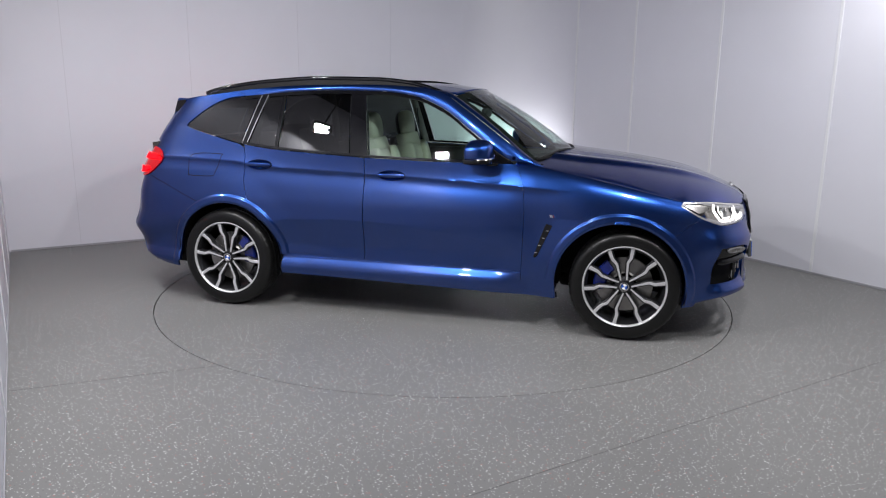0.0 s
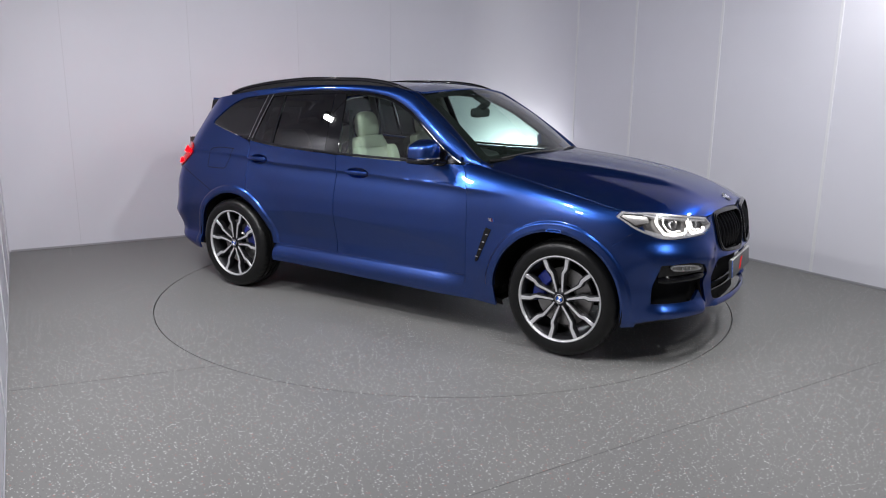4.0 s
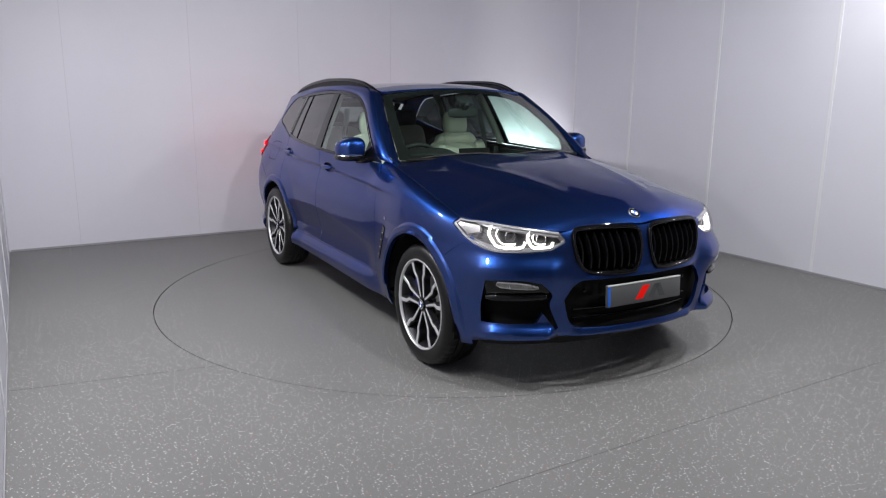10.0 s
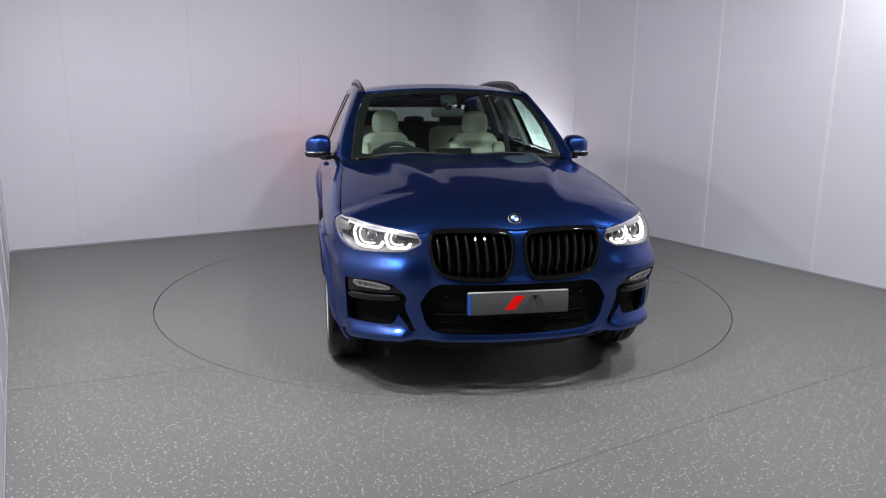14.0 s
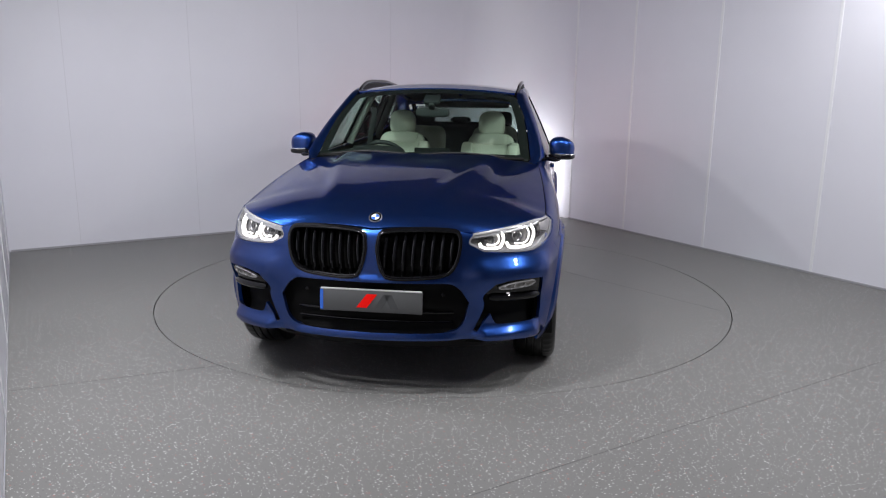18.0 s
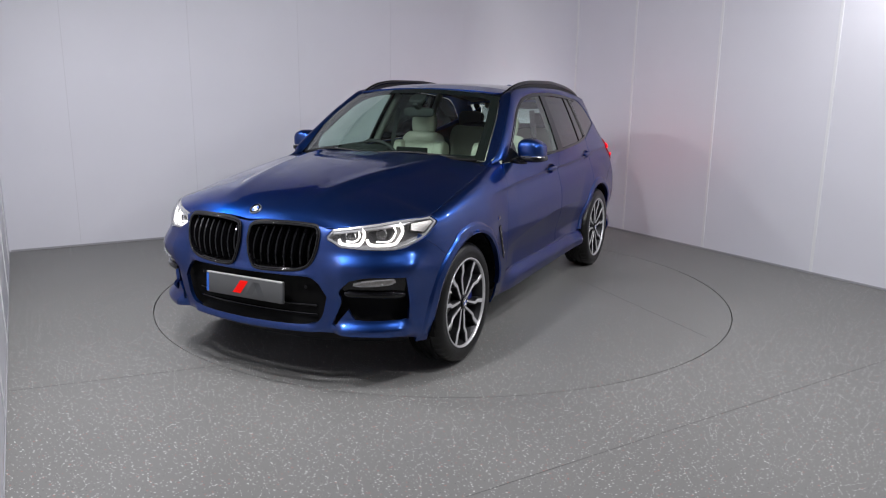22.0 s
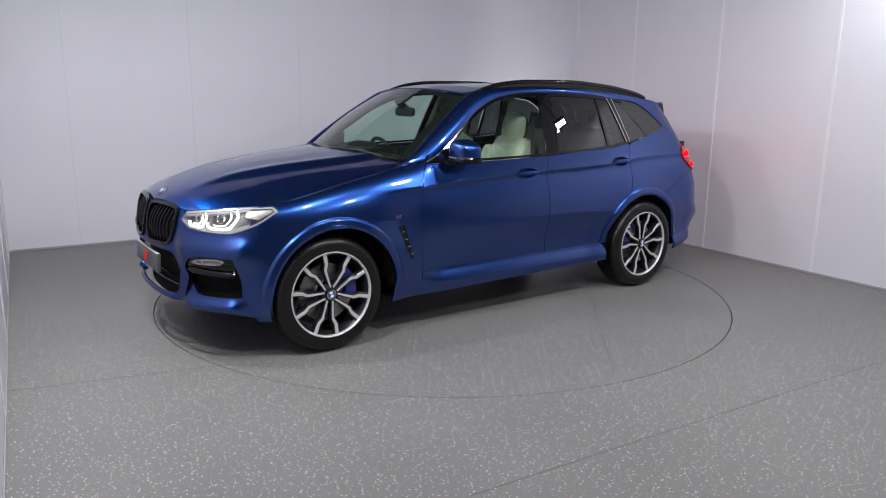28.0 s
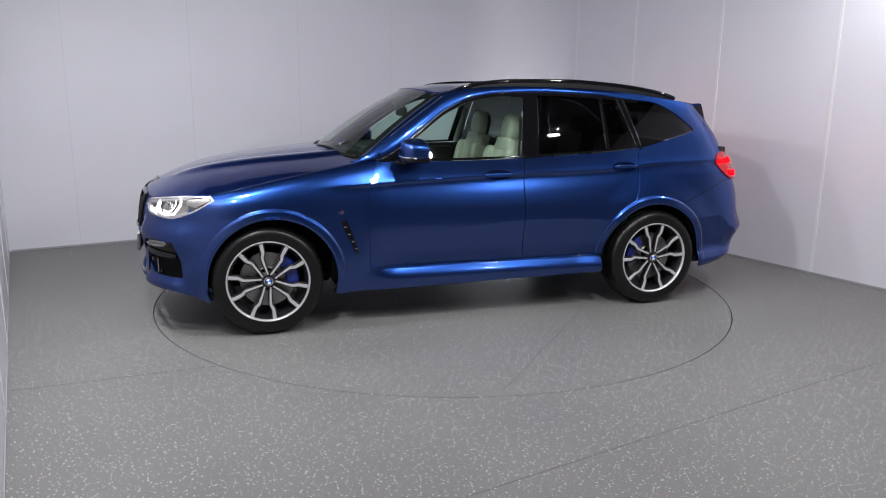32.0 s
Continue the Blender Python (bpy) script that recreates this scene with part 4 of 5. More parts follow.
# ---- rear end ----
def rear_w(z):
    z = np.asarray(z, float)
    x = np.full_like(z, -1.75)
    r = np.clip((-x - 0.9) / (tail_x(z) - 0.9), 0, 0.999)
    return flank(x, z) / np.sqrt(1 - r ** TAIL_P) - 0.012


def rear_lift(a, z):
    p = np.clip(np.asarray(a) / 0.95, -1.5, 1.5)
    return np.stack([-(0.9 + (tail_x(z) - 0.9) * np.cos(p) ** (2 / TAIL_P)), rear_w(z) * np.sin(p), z + 0 * a], 1)


def at_ry(y, z):
    return (0.95 * math.asin(max(-0.995, min(0.995, y / float(rear_w(z))))), z)


def at_rx(x, z):
    t = (-x - 0.9) / (float(tail_x(z)) - 0.9)
    return (0.95 * math.acos(max(0.0, min(1.0, t)) ** (TAIL_P / 2)), z)


rear_side = [at_rx(float(tail_edge(z)), z) for z in np.linspace(0.33, 1.36, 20)]
bump_r = [at_ry(0.0, 0.31), at_ry(0.5, 0.31), at_ry(0.75, 0.32)] + [p for p in rear_side if p[1] < 0.90] + [at_ry(0.60, 0.90), at_ry(0.0, 0.72)]
panel("rear_bumper", sym(bump_r), rear_lift, PAINT, BODY, sides=(1,), step=0.035)
gate = [at_ry(0.0, 0.73), at_ry(0.58, 0.905)] + [at_ry(0.60, 1.0), at_ry(0.61, 1.14), at_ry(0.60, 1.18), at_ry(0.0, 1.16)]
panel("tailgate", sym(gate), rear_lift, PAINT, BODY, sides=(1,), step=0.035)
REARGLASS = glass("rear_tinted_glass", (0.30, 0.33, 0.32))
rg = [at_ry(0.0, 1.17), at_ry(0.60, 1.19), at_ry(0.53, 1.44), at_ry(0.0, 1.45)]
panel("rear_window", sym(rg), rear_lift, REARGLASS, BODY, sides=(1,), step=0.05, lip=0.004)
panel("rear_pillar", [p for p in rear_side if p[1] > 1.15] + [at_ry(0.54, 1.44), at_ry(0.605, 1.19)], rear_lift, PAINT, BODY, step=0.03)
tl_side = [(-2.185, 1.142), (-2.12, 1.146), (-2.03, 1.132), (-1.985, 1.09), (-1.995, 1.045), (-2.06, 0.975), (-2.14, 0.935), (-2.215, 0.935)]
tl_side = curve_pts(tl_side, step=0.02)
tl_rear = [at_rx(-2.18, 1.142), at_ry(0.75, 1.14), at_ry(0.62, 1.12), at_ry(0.60, 0.98), at_ry(0.72, 0.945), at_rx(-2.21, 0.935)]
for sd in (1, -1):
    lampo = new("tail_lamp")
    lampo.parent = car
    panel("lens", tl_side, side_lift, REDLENS, lampo, sides=(sd,), step=0.02, gap=0.0, out=0.010, lip=0.02, label="red tail lamp lens")
    panel("lamp_back", tl_rear, rear_lift, GAP, lampo, sides=(sd,), step=0.03, gap=-0.003, lip=0, out=-0.010)
    panel("rear_lens", tl_rear, rear_lift, REDLENS, lampo, sides=(sd,), step=0.02, gap=0.0, out=0.010, lip=0.02)
    up = [(-2.20, 1.092), (-2.10, 1.092), (-2.0, 1.080), (-2.0, 1.058), (-2.10, 1.055), (-2.21, 1.052)]
    panel("upper_light_bar", curve_pts(up, step=0.02, corner=(2, 3)), side_lift, REDGLOW, lampo, sides=(sd,), step=0.02, gap=0, out=0.020, lip=0.012, label="glowing red light bar")
    dn = [(-2.22, 0.998), (-2.16, 0.996), (-2.095, 1.002), (-2.085, 0.984), (-2.15, 0.962), (-2.225, 0.955)]
    panel("lower_light_bar", curve_pts(dn, step=0.02, corner=(2, 3)), side_lift, REDGLOW, lampo, sides=(sd,), step=0.02, gap=0, out=0.020, lip=0.012, label="glowing red light bar")
    for z0, z1 in ((1.055, 1.09), (0.96, 0.995)):
        panel("rear_light_bar", [at_rx(-2.20, z1), at_ry(0.72, z1), at_ry(0.62, z1 - 0.01), at_ry(0.62, z0), at_rx(-2.21, z0)], rear_lift, REDBEAM, lampo, sides=(sd,), step=0.02, gap=0, out=0.016, lip=0.01)

panel("tailgate_trim", sym([at_ry(0.0, 0.45), at_ry(0.72, 0.45), at_ry(0.74, 1.18), at_ry(0.0, 1.16)]), rear_lift, DARK, BODY, sides=(1,), step=0.08, gap=0, lip=0, out=-0.05)
# quarter fillers behind the wheel and beside the tail lamp are part of the bumper; the roof spoiler caps the tailgate
vs, fs = [], []
ys = np.linspace(-0.585, 0.585, 27)
for y in ys:
    k = (abs(y) / 0.585) ** 2
    tip = -2.12 + 0.12 * k
    z0 = float(roof_lift(np.array([-1.78]), np.array([y]))[0][2])
    for t, dz in ((0.0, 0.002), (0.35, 0.003), (0.7, 0.002), (0.95, 0.0), (1.0, -0.012), (0.97, -0.026), (0.5, -0.05), (0.0, -0.05)):
        x = -1.78 + (tip + 1.78) * t
        vs.append((x, y, z0 + (1.514 - 0.012 * (1 - k) - z0) * t ** 1.2 + dz))
n = 8
for i in range(len(ys) - 1):
    for k in range(n):
        fs.append((i * n + k, i * n + (k + 1) % n, (i + 1) * n + (k + 1) % n, (i + 1) * n + k))
fs += [tuple(range(n)), tuple(range((len(ys) - 1) * n, len(ys) * n))]
part("roof_spoiler", mesh_bm(vs, fs), PAINT, BODY, smooth=True)
panel("spoiler_end", [(-1.925, 1.50), (-2.005, 1.495), (-2.055, 1.362), (-2.035, 1.362), (-1.945, 1.445)], lambda x, z: np.stack([x, 0.588 - 0.10 * (-x - 1.96) + 0 * z, z], 1), GLOSS, BODY, gap=0, lip=0.03)

# seam lines on the flanks
def ribbon(name, pts, width, mat, out, sides=(1, -1)):
    pts = np.array(curve_pts(pts, step=0.03))
    d = np.gradient(pts, axis=0)
    nrm = np.stack([-d[:, 1], d[:, 0]], 1) / np.linalg.norm(d, axis=1)[:, None] * width / 2
    return panel(name, np.concatenate([pts + nrm, (pts - nrm)[::-1]]), side_lift, mat, BODY, step=0.03, gap=0, lip=0, out=out, sides=sides)


ribbon("wing_seam_flange", [(1.90, 0.835), (1.78, 0.757), (1.69, 0.675)], 0.035, PAINT, -0.009)
ribbon("bumper_seam", [(-1.66, 0.775), (-1.80, 0.83), (-1.95, 0.895), (-2.09, 0.945)], 0.004, GAP, 0.0012)
flap = np.array(curve_pts([(-1.735, 1.105), (-1.50, 1.118), (-1.485, 1.10), (-1.525, 0.975), (-1.55, 0.955), (-1.72, 0.955), (-1.745, 0.975)], closed=True, step=0.02))
panel("fuel_flap_seam", flap, side_lift, GAP, BODY, holes=[inset(flap, 0.005)], step=0.02, gap=0, lip=0, out=0.0012, sides=(-1,))

# ---- door handles ----
for cx, cz in CUPS:
    def cup(x, z, cx=cx, cz=cz):
        r2 = ((x - cx) / 0.098) ** 2 + ((z - cz) / 0.034) ** 2
        return np.stack([x, flank(x, z) - 0.022 * np.clip(1 - r2, 0, 1) ** 0.7, z], 1)
    panel("handle_cup", oval(cx, cz, 0.098, 0.034), cup, PAINT, BODY, step=0.012, gap=0, lip=0)


def blob(cx, cy, cz, a, b, c, e=0.5, f=0.5, nu=28, nv=14, m=None):
    """A rounded cushion: a superellipsoid."""
    sg = lambda v, k: math.copysign(abs(v) ** k, v)
    vs, fs = [], []
    for j in range(nv + 1):
        t = -math.pi / 2 + math.pi * j / nv
        for i in range(nu):
            p = 2 * math.pi * i / nu
            vs.append(Vector((a * sg(math.cos(t), e) * sg(math.cos(p), f), b * sg(math.cos(t), e) * sg(math.sin(p), f), c * sg(math.sin(t), e))))
    for j in range(nv):
        for i in range(nu):
            q = (i + 1) % nu
            fs.append((j * nu + i, j * nu + q, (j + 1) * nu + q, (j + 1) * nu + i))
    bm = mesh_bm(vs, fs)
    bmesh.ops.remove_doubles(bm, verts=bm.verts, dist=1e-5)
    if m is not None:
        bmesh.ops.transform(bm, matrix=m, verts=bm.verts)
    bmesh.ops.translate(bm, verts=bm.verts, vec=(cx, cy, cz))
    return bm


for sd in (1, -1):
    for cx, cz in CUPS:
        y = float(flank(np.array([cx]), np.array([cz]))[0])
        part("door_handle", blob(cx, sd * (y + 0.010), cz + 0.003, 0.098, 0.016, 0.0155, 0.7, 0.6), PAINT, car, smooth=True)

# ---- mirrors ----
for sd in (1, -1):
    mir_ob = new("wing_mirror")
    mir_ob.parent = car
    bm = blob(0, 0, 0, 0.086, 0.090, 0.076, 0.62, 0.55, 36, 18)
    for v in bm.verts:
        k = max(0.0, v.co.y / 0.092)
        v.co.z *= 1 - 0.22 * k
        v.co.z -= 0.012 * k
        v.co.x *= 1 - 0.15 * k * k
        v.co.x -= 0.03 * k * k
        if v.co.z < -0.045:
            v.co.z = -0.045
        v.co.y *= sd
    part("shell", bm, PAINT, mir_ob, smooth=True, m=pose(0.464, sd * 0.962, 1.200))
    bm = blob(0, 0, 0, 0.092, 0.095, 0.024, 0.6, 0.55, 36, 10)
    for v in bm.verts:
        k = max(0.0, v.co.y / 0.099)
        v.co.x -= 0.03 * k * k
        v.co.y *= sd
    part("lower_shell", bm, GLOSS, mir_ob, smooth=True, m=pose(0.464, sd * 0.962, 1.139))
    bm = blob(0, 0, 0, 0.05, 0.075, 0.016, 0.6, 0.6)
    part("foot", bm, GLOSS, mir_ob, smooth=True, m=pose(0.53, sd * 0.878, 1.125, -6 * sd, 0, -18 * sd))
    bm = blob(0, 0, 0, 0.004, 0.060, 0.040, 0.5, 0.4)
    part("mirror_glass", bm, CHROME, mir_ob, smooth=True, m=pose(0.382, sd * 0.955, 1.195))
    bm = tube([(0.552, sd * 0.915, 1.157), (0.548, sd * 0.98, 1.155), (0.525, sd * 1.028, 1.153), (0.47, sd * 1.054, 1.152)], 0.006, 6)
    part("indicator", bm, CHROME, mir_ob, smooth=True)

# ---- roof rails, aerial ----
rail_z = pc([-1.74, -1.68, -1.51, -1.15, -0.78, -0.35, -0.12, 0.02, 0.14], [1.548, 1.568, 1.603, 1.645, 1.665, 1.660, 1.640, 1.608, 1.565])
for sd in (1, -1):
    xs = np.linspace(0.14, -1.74, 44)
    part("roof_rail", tube([(x, sd * (float(yr(x)) + 0.004), float(rail_z(x))) for x in xs], 0.0135, 10, 1.2), GLOSS, car, "gloss black roof rail", smooth=True)
    bm = bmesh.new()
    vs, fs = [], []
    for x in xs[1:-1]:
        y = sd * (float(yr(x)) + 0.004)
        for dy, z in ((-0.008, rail_z(x)), (0.008, rail_z(x)), (0.008, roof_c(x) - 0.055), (-0.008, roof_c(x) - 0.055)):
            vs.append((x, y + dy, float(z)))
    for i in range(len(xs) - 3):
        for k in range(4):
            fs.append((i * 4 + k, i * 4 + (k + 1) % 4, i * 4 + 4 + (k + 1) % 4, i * 4 + 4 + k))
    bm.free()
    part("rail_foot", mesh_bm(vs, fs), BLACK, car)
bm = blob(0, 0, 0, 0.085, 0.024, 0.06, 1.0, 0.7)
for v in bm.verts:
    v.co.x -= max(0, v.co.z) * 0.9
part("roof_aerial", bm, PAINT, car, "blue fin-shaped aerial", smooth=True, m=pose(-1.42, 0, 1.60))

# ---- wing vents and side badges ----
for sd in (1, -1):
    vent = new("wing_vent")
    vent.parent = car
    poly = [(0.955, 0.735), (0.915, 0.745), (0.905, 0.725), (0.838, 0.525), (0.845, 0.512), (0.862, 0.525)]
    panel("vent_blade", poly, side_lift, GLOSS, vent, step=0.02, gap=0, lip=0.01, out=0.004, sides=(sd,))
    for k in range(4):
        x, z = 0.925 - 0.024 * k, 0.70 - 0.05 * k
        y = float(flank(np.array([x]), np.array([z]))[0])
        part("vent_stud", blob(x, sd * (y + 0.006), z, 0.010, 0.004, 0.004), CHROME, vent, smooth=True)
    badge = new("side_badge")
    badge.parent = car
    for k, (w, mt) in enumerate(((0.004, BADGEBLUE), (0.004, DULLRED), (0.007, CHROME), (0.007, CHROME))):
        x0 = 0.975 - 0.0095 * k
        panel("badge_bar", [(x0, 0.787), (x0 - w, 0.787), (x0 - w - 0.006, 0.807), (x0 - 0.006, 0.807)], side_lift, mt, badge, step=0.02, gap=0, lip=0.002, out=0.003, sides=(sd,))

# ---- head lamps ----
top_edge = [at_x(1.775, 0.9195), at_y(0.80, 0.918), at_y(0.70, 0.903), at_y(0.60, 0.889), at_y(0.509, 0.876)]
for sd in (1, -1):
    hlamp = new("head_lamp")
    hlamp.parent = car
    panel("lens", headlamp_edge, nose_lift, CLEAR, hlamp, sides=(sd,), step=0.025, gap=0.002, lip=0.004, label="clear head lamp lens")
    panel("tray", [at_y(0.50, 0.818), at_y(0.563, 0.790), at_y(0.68, 0.780), at_y(0.80, 0.776), at_y(0.842, 0.79), at_x(1.86, 0.832), at_x(1.84, 0.845), at_y(0.82, 0.80), at_y(0.68, 0.796), at_y(0.57, 0.806)], recess(0.030), LAMPGREY, hlamp, sides=(sd,), step=0.02, gap=0.0, lip=0.02)
    panel("back_plate", headlamp_edge, recess(0.060), LAMPMID, hlamp, sides=(sd,), step=0.04, gap=0.0, lip=0)
    hp = resample(np.array(headlamp_edge), 0.02)
    panel("bezel", hp, recess(0.010), LAMPGREY, hlamp, holes=[inset(hp, 0.012)], sides=(sd,), step=0.012, gap=0.001, lip=0.045)
    brow = top_edge + [(a, z - 0.027) for a, z in reversed(top_edge[1:])]
    panel("chrome_brow", brow, recess(0.016), LAMPGREY, hlamp, sides=(sd,), step=0.015, gap=0.002, lip=0.02, label="pale chrome upper trim")
    for ya, yb, za, zb in ((0.560, 0.640, 0.812, 0.868), (0.690, 0.790, 0.812, 0.884)):
        panel("projector_bezel", [at_y(ya, za), at_y(yb - 0.012, za), at_y(yb, (za + zb) / 2), at_y(yb - 0.01, zb), at_y(ya, zb - 0.012)], recess(0.045), LAMPBACK, hlamp, sides=(sd,), step=0.03, gap=0, lip=0.01)
    cell = [at_x(1.755, 0.893), at_x(1.775, 0.912), at_y(0.83, 0.905), at_y(0.845, 0.86), at_x(1.86, 0.842)]
    panel("marker_cell", inset(resample(np.array(cell), 0.02), 0.007), recess(0.012), STEEL, hlamp, sides=(sd,), step=0.015, gap=0.001, lip=0.02)
    def guide(points, name, r=0.0076):
        pts = []
        for y, z in curve_pts(points, step=0.012):
            a = np.array([at_y(y, z)[0]])
            q = recess(0.024)(a, np.array([z]))[0]
            pts.append((q[0], sd * q[1], q[2]))
        part(name, tube(pts, r, 8), DRL, hlamp, "glowing white light guide", smooth=True)
    guide([(0.652, 0.878), (0.668, 0.845), (0.655, 0.805), (0.630, 0.797), (0.565, 0.802), (0.548, 0.825)], "inner_light_guide")
    guide([(0.632, 0.872), (0.646, 0.845), (0.638, 0.822), (0.618, 0.814), (0.585, 0.817)], "inner_light_guide", 0.004)
    guide([(0.778, 0.893), (0.797, 0.860), (0.790, 0.826), (0.772, 0.813), (0.725, 0.815)], "outer_light_guide", 0.004)
    guide([(0.800, 0.900), (0.822, 0.862), (0.812, 0.815), (0.790, 0.797), (0.705, 0.798), (0.682, 0.826)], "outer_light_guide")
    for y, z in ((0.605, 0.838), (0.745, 0.848)):
        a = np.array([at_y(y, z)[0]])
        q = recess(0.045)(a, np.array([z]))[0]
        ring, fcs = revolve([(0.020, 0.004), (0.026, 0.010), (0.030, 0.004), (0.030, -0.01), (0.020, -0.01)], 28, closed=True)
        mt = Matrix.Translation((q[0], sd * q[1], q[2])) @ pose(0, 0, 0, 0, 0, -90 + sd * (14 if y < 0.7 else 30))
        part("projector_ring", mesh_bm(ring, fcs), REFLECTOR, hlamp, smooth=True, m=mt)
        part("projector", blob(0, 0.0, 0, 0.021, 0.014, 0.021, 1, 1), LAMPBACK, hlamp, "dark glass projector lens", smooth=True, m=mt)

# ---- badges and number plate ----
def roundel(name, r, m, parent):
    rd = new(name)
    rd.parent, rd.matrix_basis = parent, m
    v, f = revolve([(r, -0.004), (r, 0.003), (r * 0.93, 0.006), (r * 0.62, 0.0055), (r * 0.58, 0.003), (0.0005, 0.003)], 32)
    part("rim", mesh_bm(v, f), BADGERIM, rd, smooth=True)
    v, f = revolve([(r * 0.90, 0.0064), (r * 0.64, 0.0066)], 32)
    part("dark_ring", mesh_bm(v, f), GLOSS, rd)
    for k in range(4):
        vs = [(0, 0.0045, 0)] + [(0.57 * r * math.cos(radians(90 * k + 90 * i / 8)), 0.0045, 0.57 * r * math.sin(radians(90 * k + 90 * i / 8))) for i in range(9)]
        part("quarter_field", mesh_bm(vs, [(0, i, i + 1) for i in range(1, 9)]), BADGEBLUE if k % 2 else WHITE, rd)
    return rd


roundel("bonnet_badge", 0.0345, pose(2.153, 0, 0.941, 0, 0, -90) @ pose(0, 0, 0, 52, 0, 0), car)
plate = new("number_plate")
plate.parent, plate.matrix_basis = car, pose(2.268, 0, 0.530, 0, -4, 0)
bm = bmesh.new()
box(bm, -0.012, 0.010, -0.266, 0.266, -0.058, 0.058, bevel=0.004)
part("plate", bm, PLATE, plate, smooth=True)
made_box("top_edge", (-0.006, 0.0115, -0.263, 0.263, 0.0535, 0.0595), PLATERIM, plate, bevel=0.001)
made_box("end_mark", (0.004, 0.0112, -0.2655, -0.249, -0.052, 0.052), BADGEBLUE, plate)
for nm, mt, y0, w, sl, dx in (("red_bar", RED, -0.075, 0.055, 0.055, 0.0115), ("grey_bar", BLACK, 0.02, 0.04, 0.045, 0.0108), ("grey_bar", BLACK, 0.105, 0.04, -0.035, 0.0108)):
    vs = [(dx, y0, -0.036), (dx, y0 + w, -0.036), (dx, y0 + w + sl, 0.036), (dx, y0 + sl, 0.036)]
    part(nm, mesh_bm(vs, [(0, 1, 2, 3)]), mt if nm == "red_bar" else material("mid_grey_print", (0.054, 0.056, 0.058), 0.4), plate)
# horizontal bars inside the lower intake
for z in (0.46, 0.41):
    pts = []
    for y in np.linspace(-0.43, 0.43, 15):
        a = np.array([at_y(y, z)[0]])
        pts.append(tuple(recess(0.052)(a, np.array([z]))[0]))
    part("intake_bar", tube(pts, 0.007, 8), GLOSS, car, smooth=True)
for y in (-0.36, 0.36):
    part("parking_sensor", blob(2.20, y, 0.56, 0.004, 0.010, 0.010, 1, 1), GLOSS, car, smooth=True)

# fog-lamp ribs
for sd in (1, -1):
    for k in range(6):
        y = 0.655 + 0.023 * k
        a = np.array([at_y(y, 0.61)[0]])
        q = nose_lift(a, np.array([0.61]))[0]
        part("fog_rib", tube([(q[0] + 0.001, sd * q[1], 0.601), (q[0] + 0.001, sd * (q[1] + 0.006), 0.619)], 0.003, 6), STEEL if k % 2 else CHROME, car, smooth=True)

# ---- wheels ----
def bar(path, w0, w1, depth, y0, y1):
    """A spoke that follows a plane path; w and y change from its foot to its end."""
    pts = [np.array(p) for p in path]
    vs, fs = [], []
    n = len(pts)
    for i, p in enumerate(pts):
        d = pts[min(i + 1, n - 1)] - pts[max(i - 1, 0)]
        d = d / np.linalg.norm(d)
        nn = np.array([-d[1], d[0]])
        t = i / (n - 1)
        w, y = (w0 + (w1 - w0) * t) / 2, y0 + (y1 - y0) * t
        for s, dy in ((-1, -depth), (-1, -0.002), (-0.85, 0), (0.85, 0), (1, -0.002), (1, -depth)):
            q = p + nn * w * s
            vs.append((q[0], y + dy, q[1]))
    for i in range(n - 1):
        for k in range(6):
            fs.append((i * 6 + k, i * 6 + (k + 1) % 6, i * 6 + 6 + (k + 1) % 6, i * 6 + 6 + k))
    fs += [tuple(range(6)), tuple(range((n - 1) * 6, n * 6))]
    return vs, fs


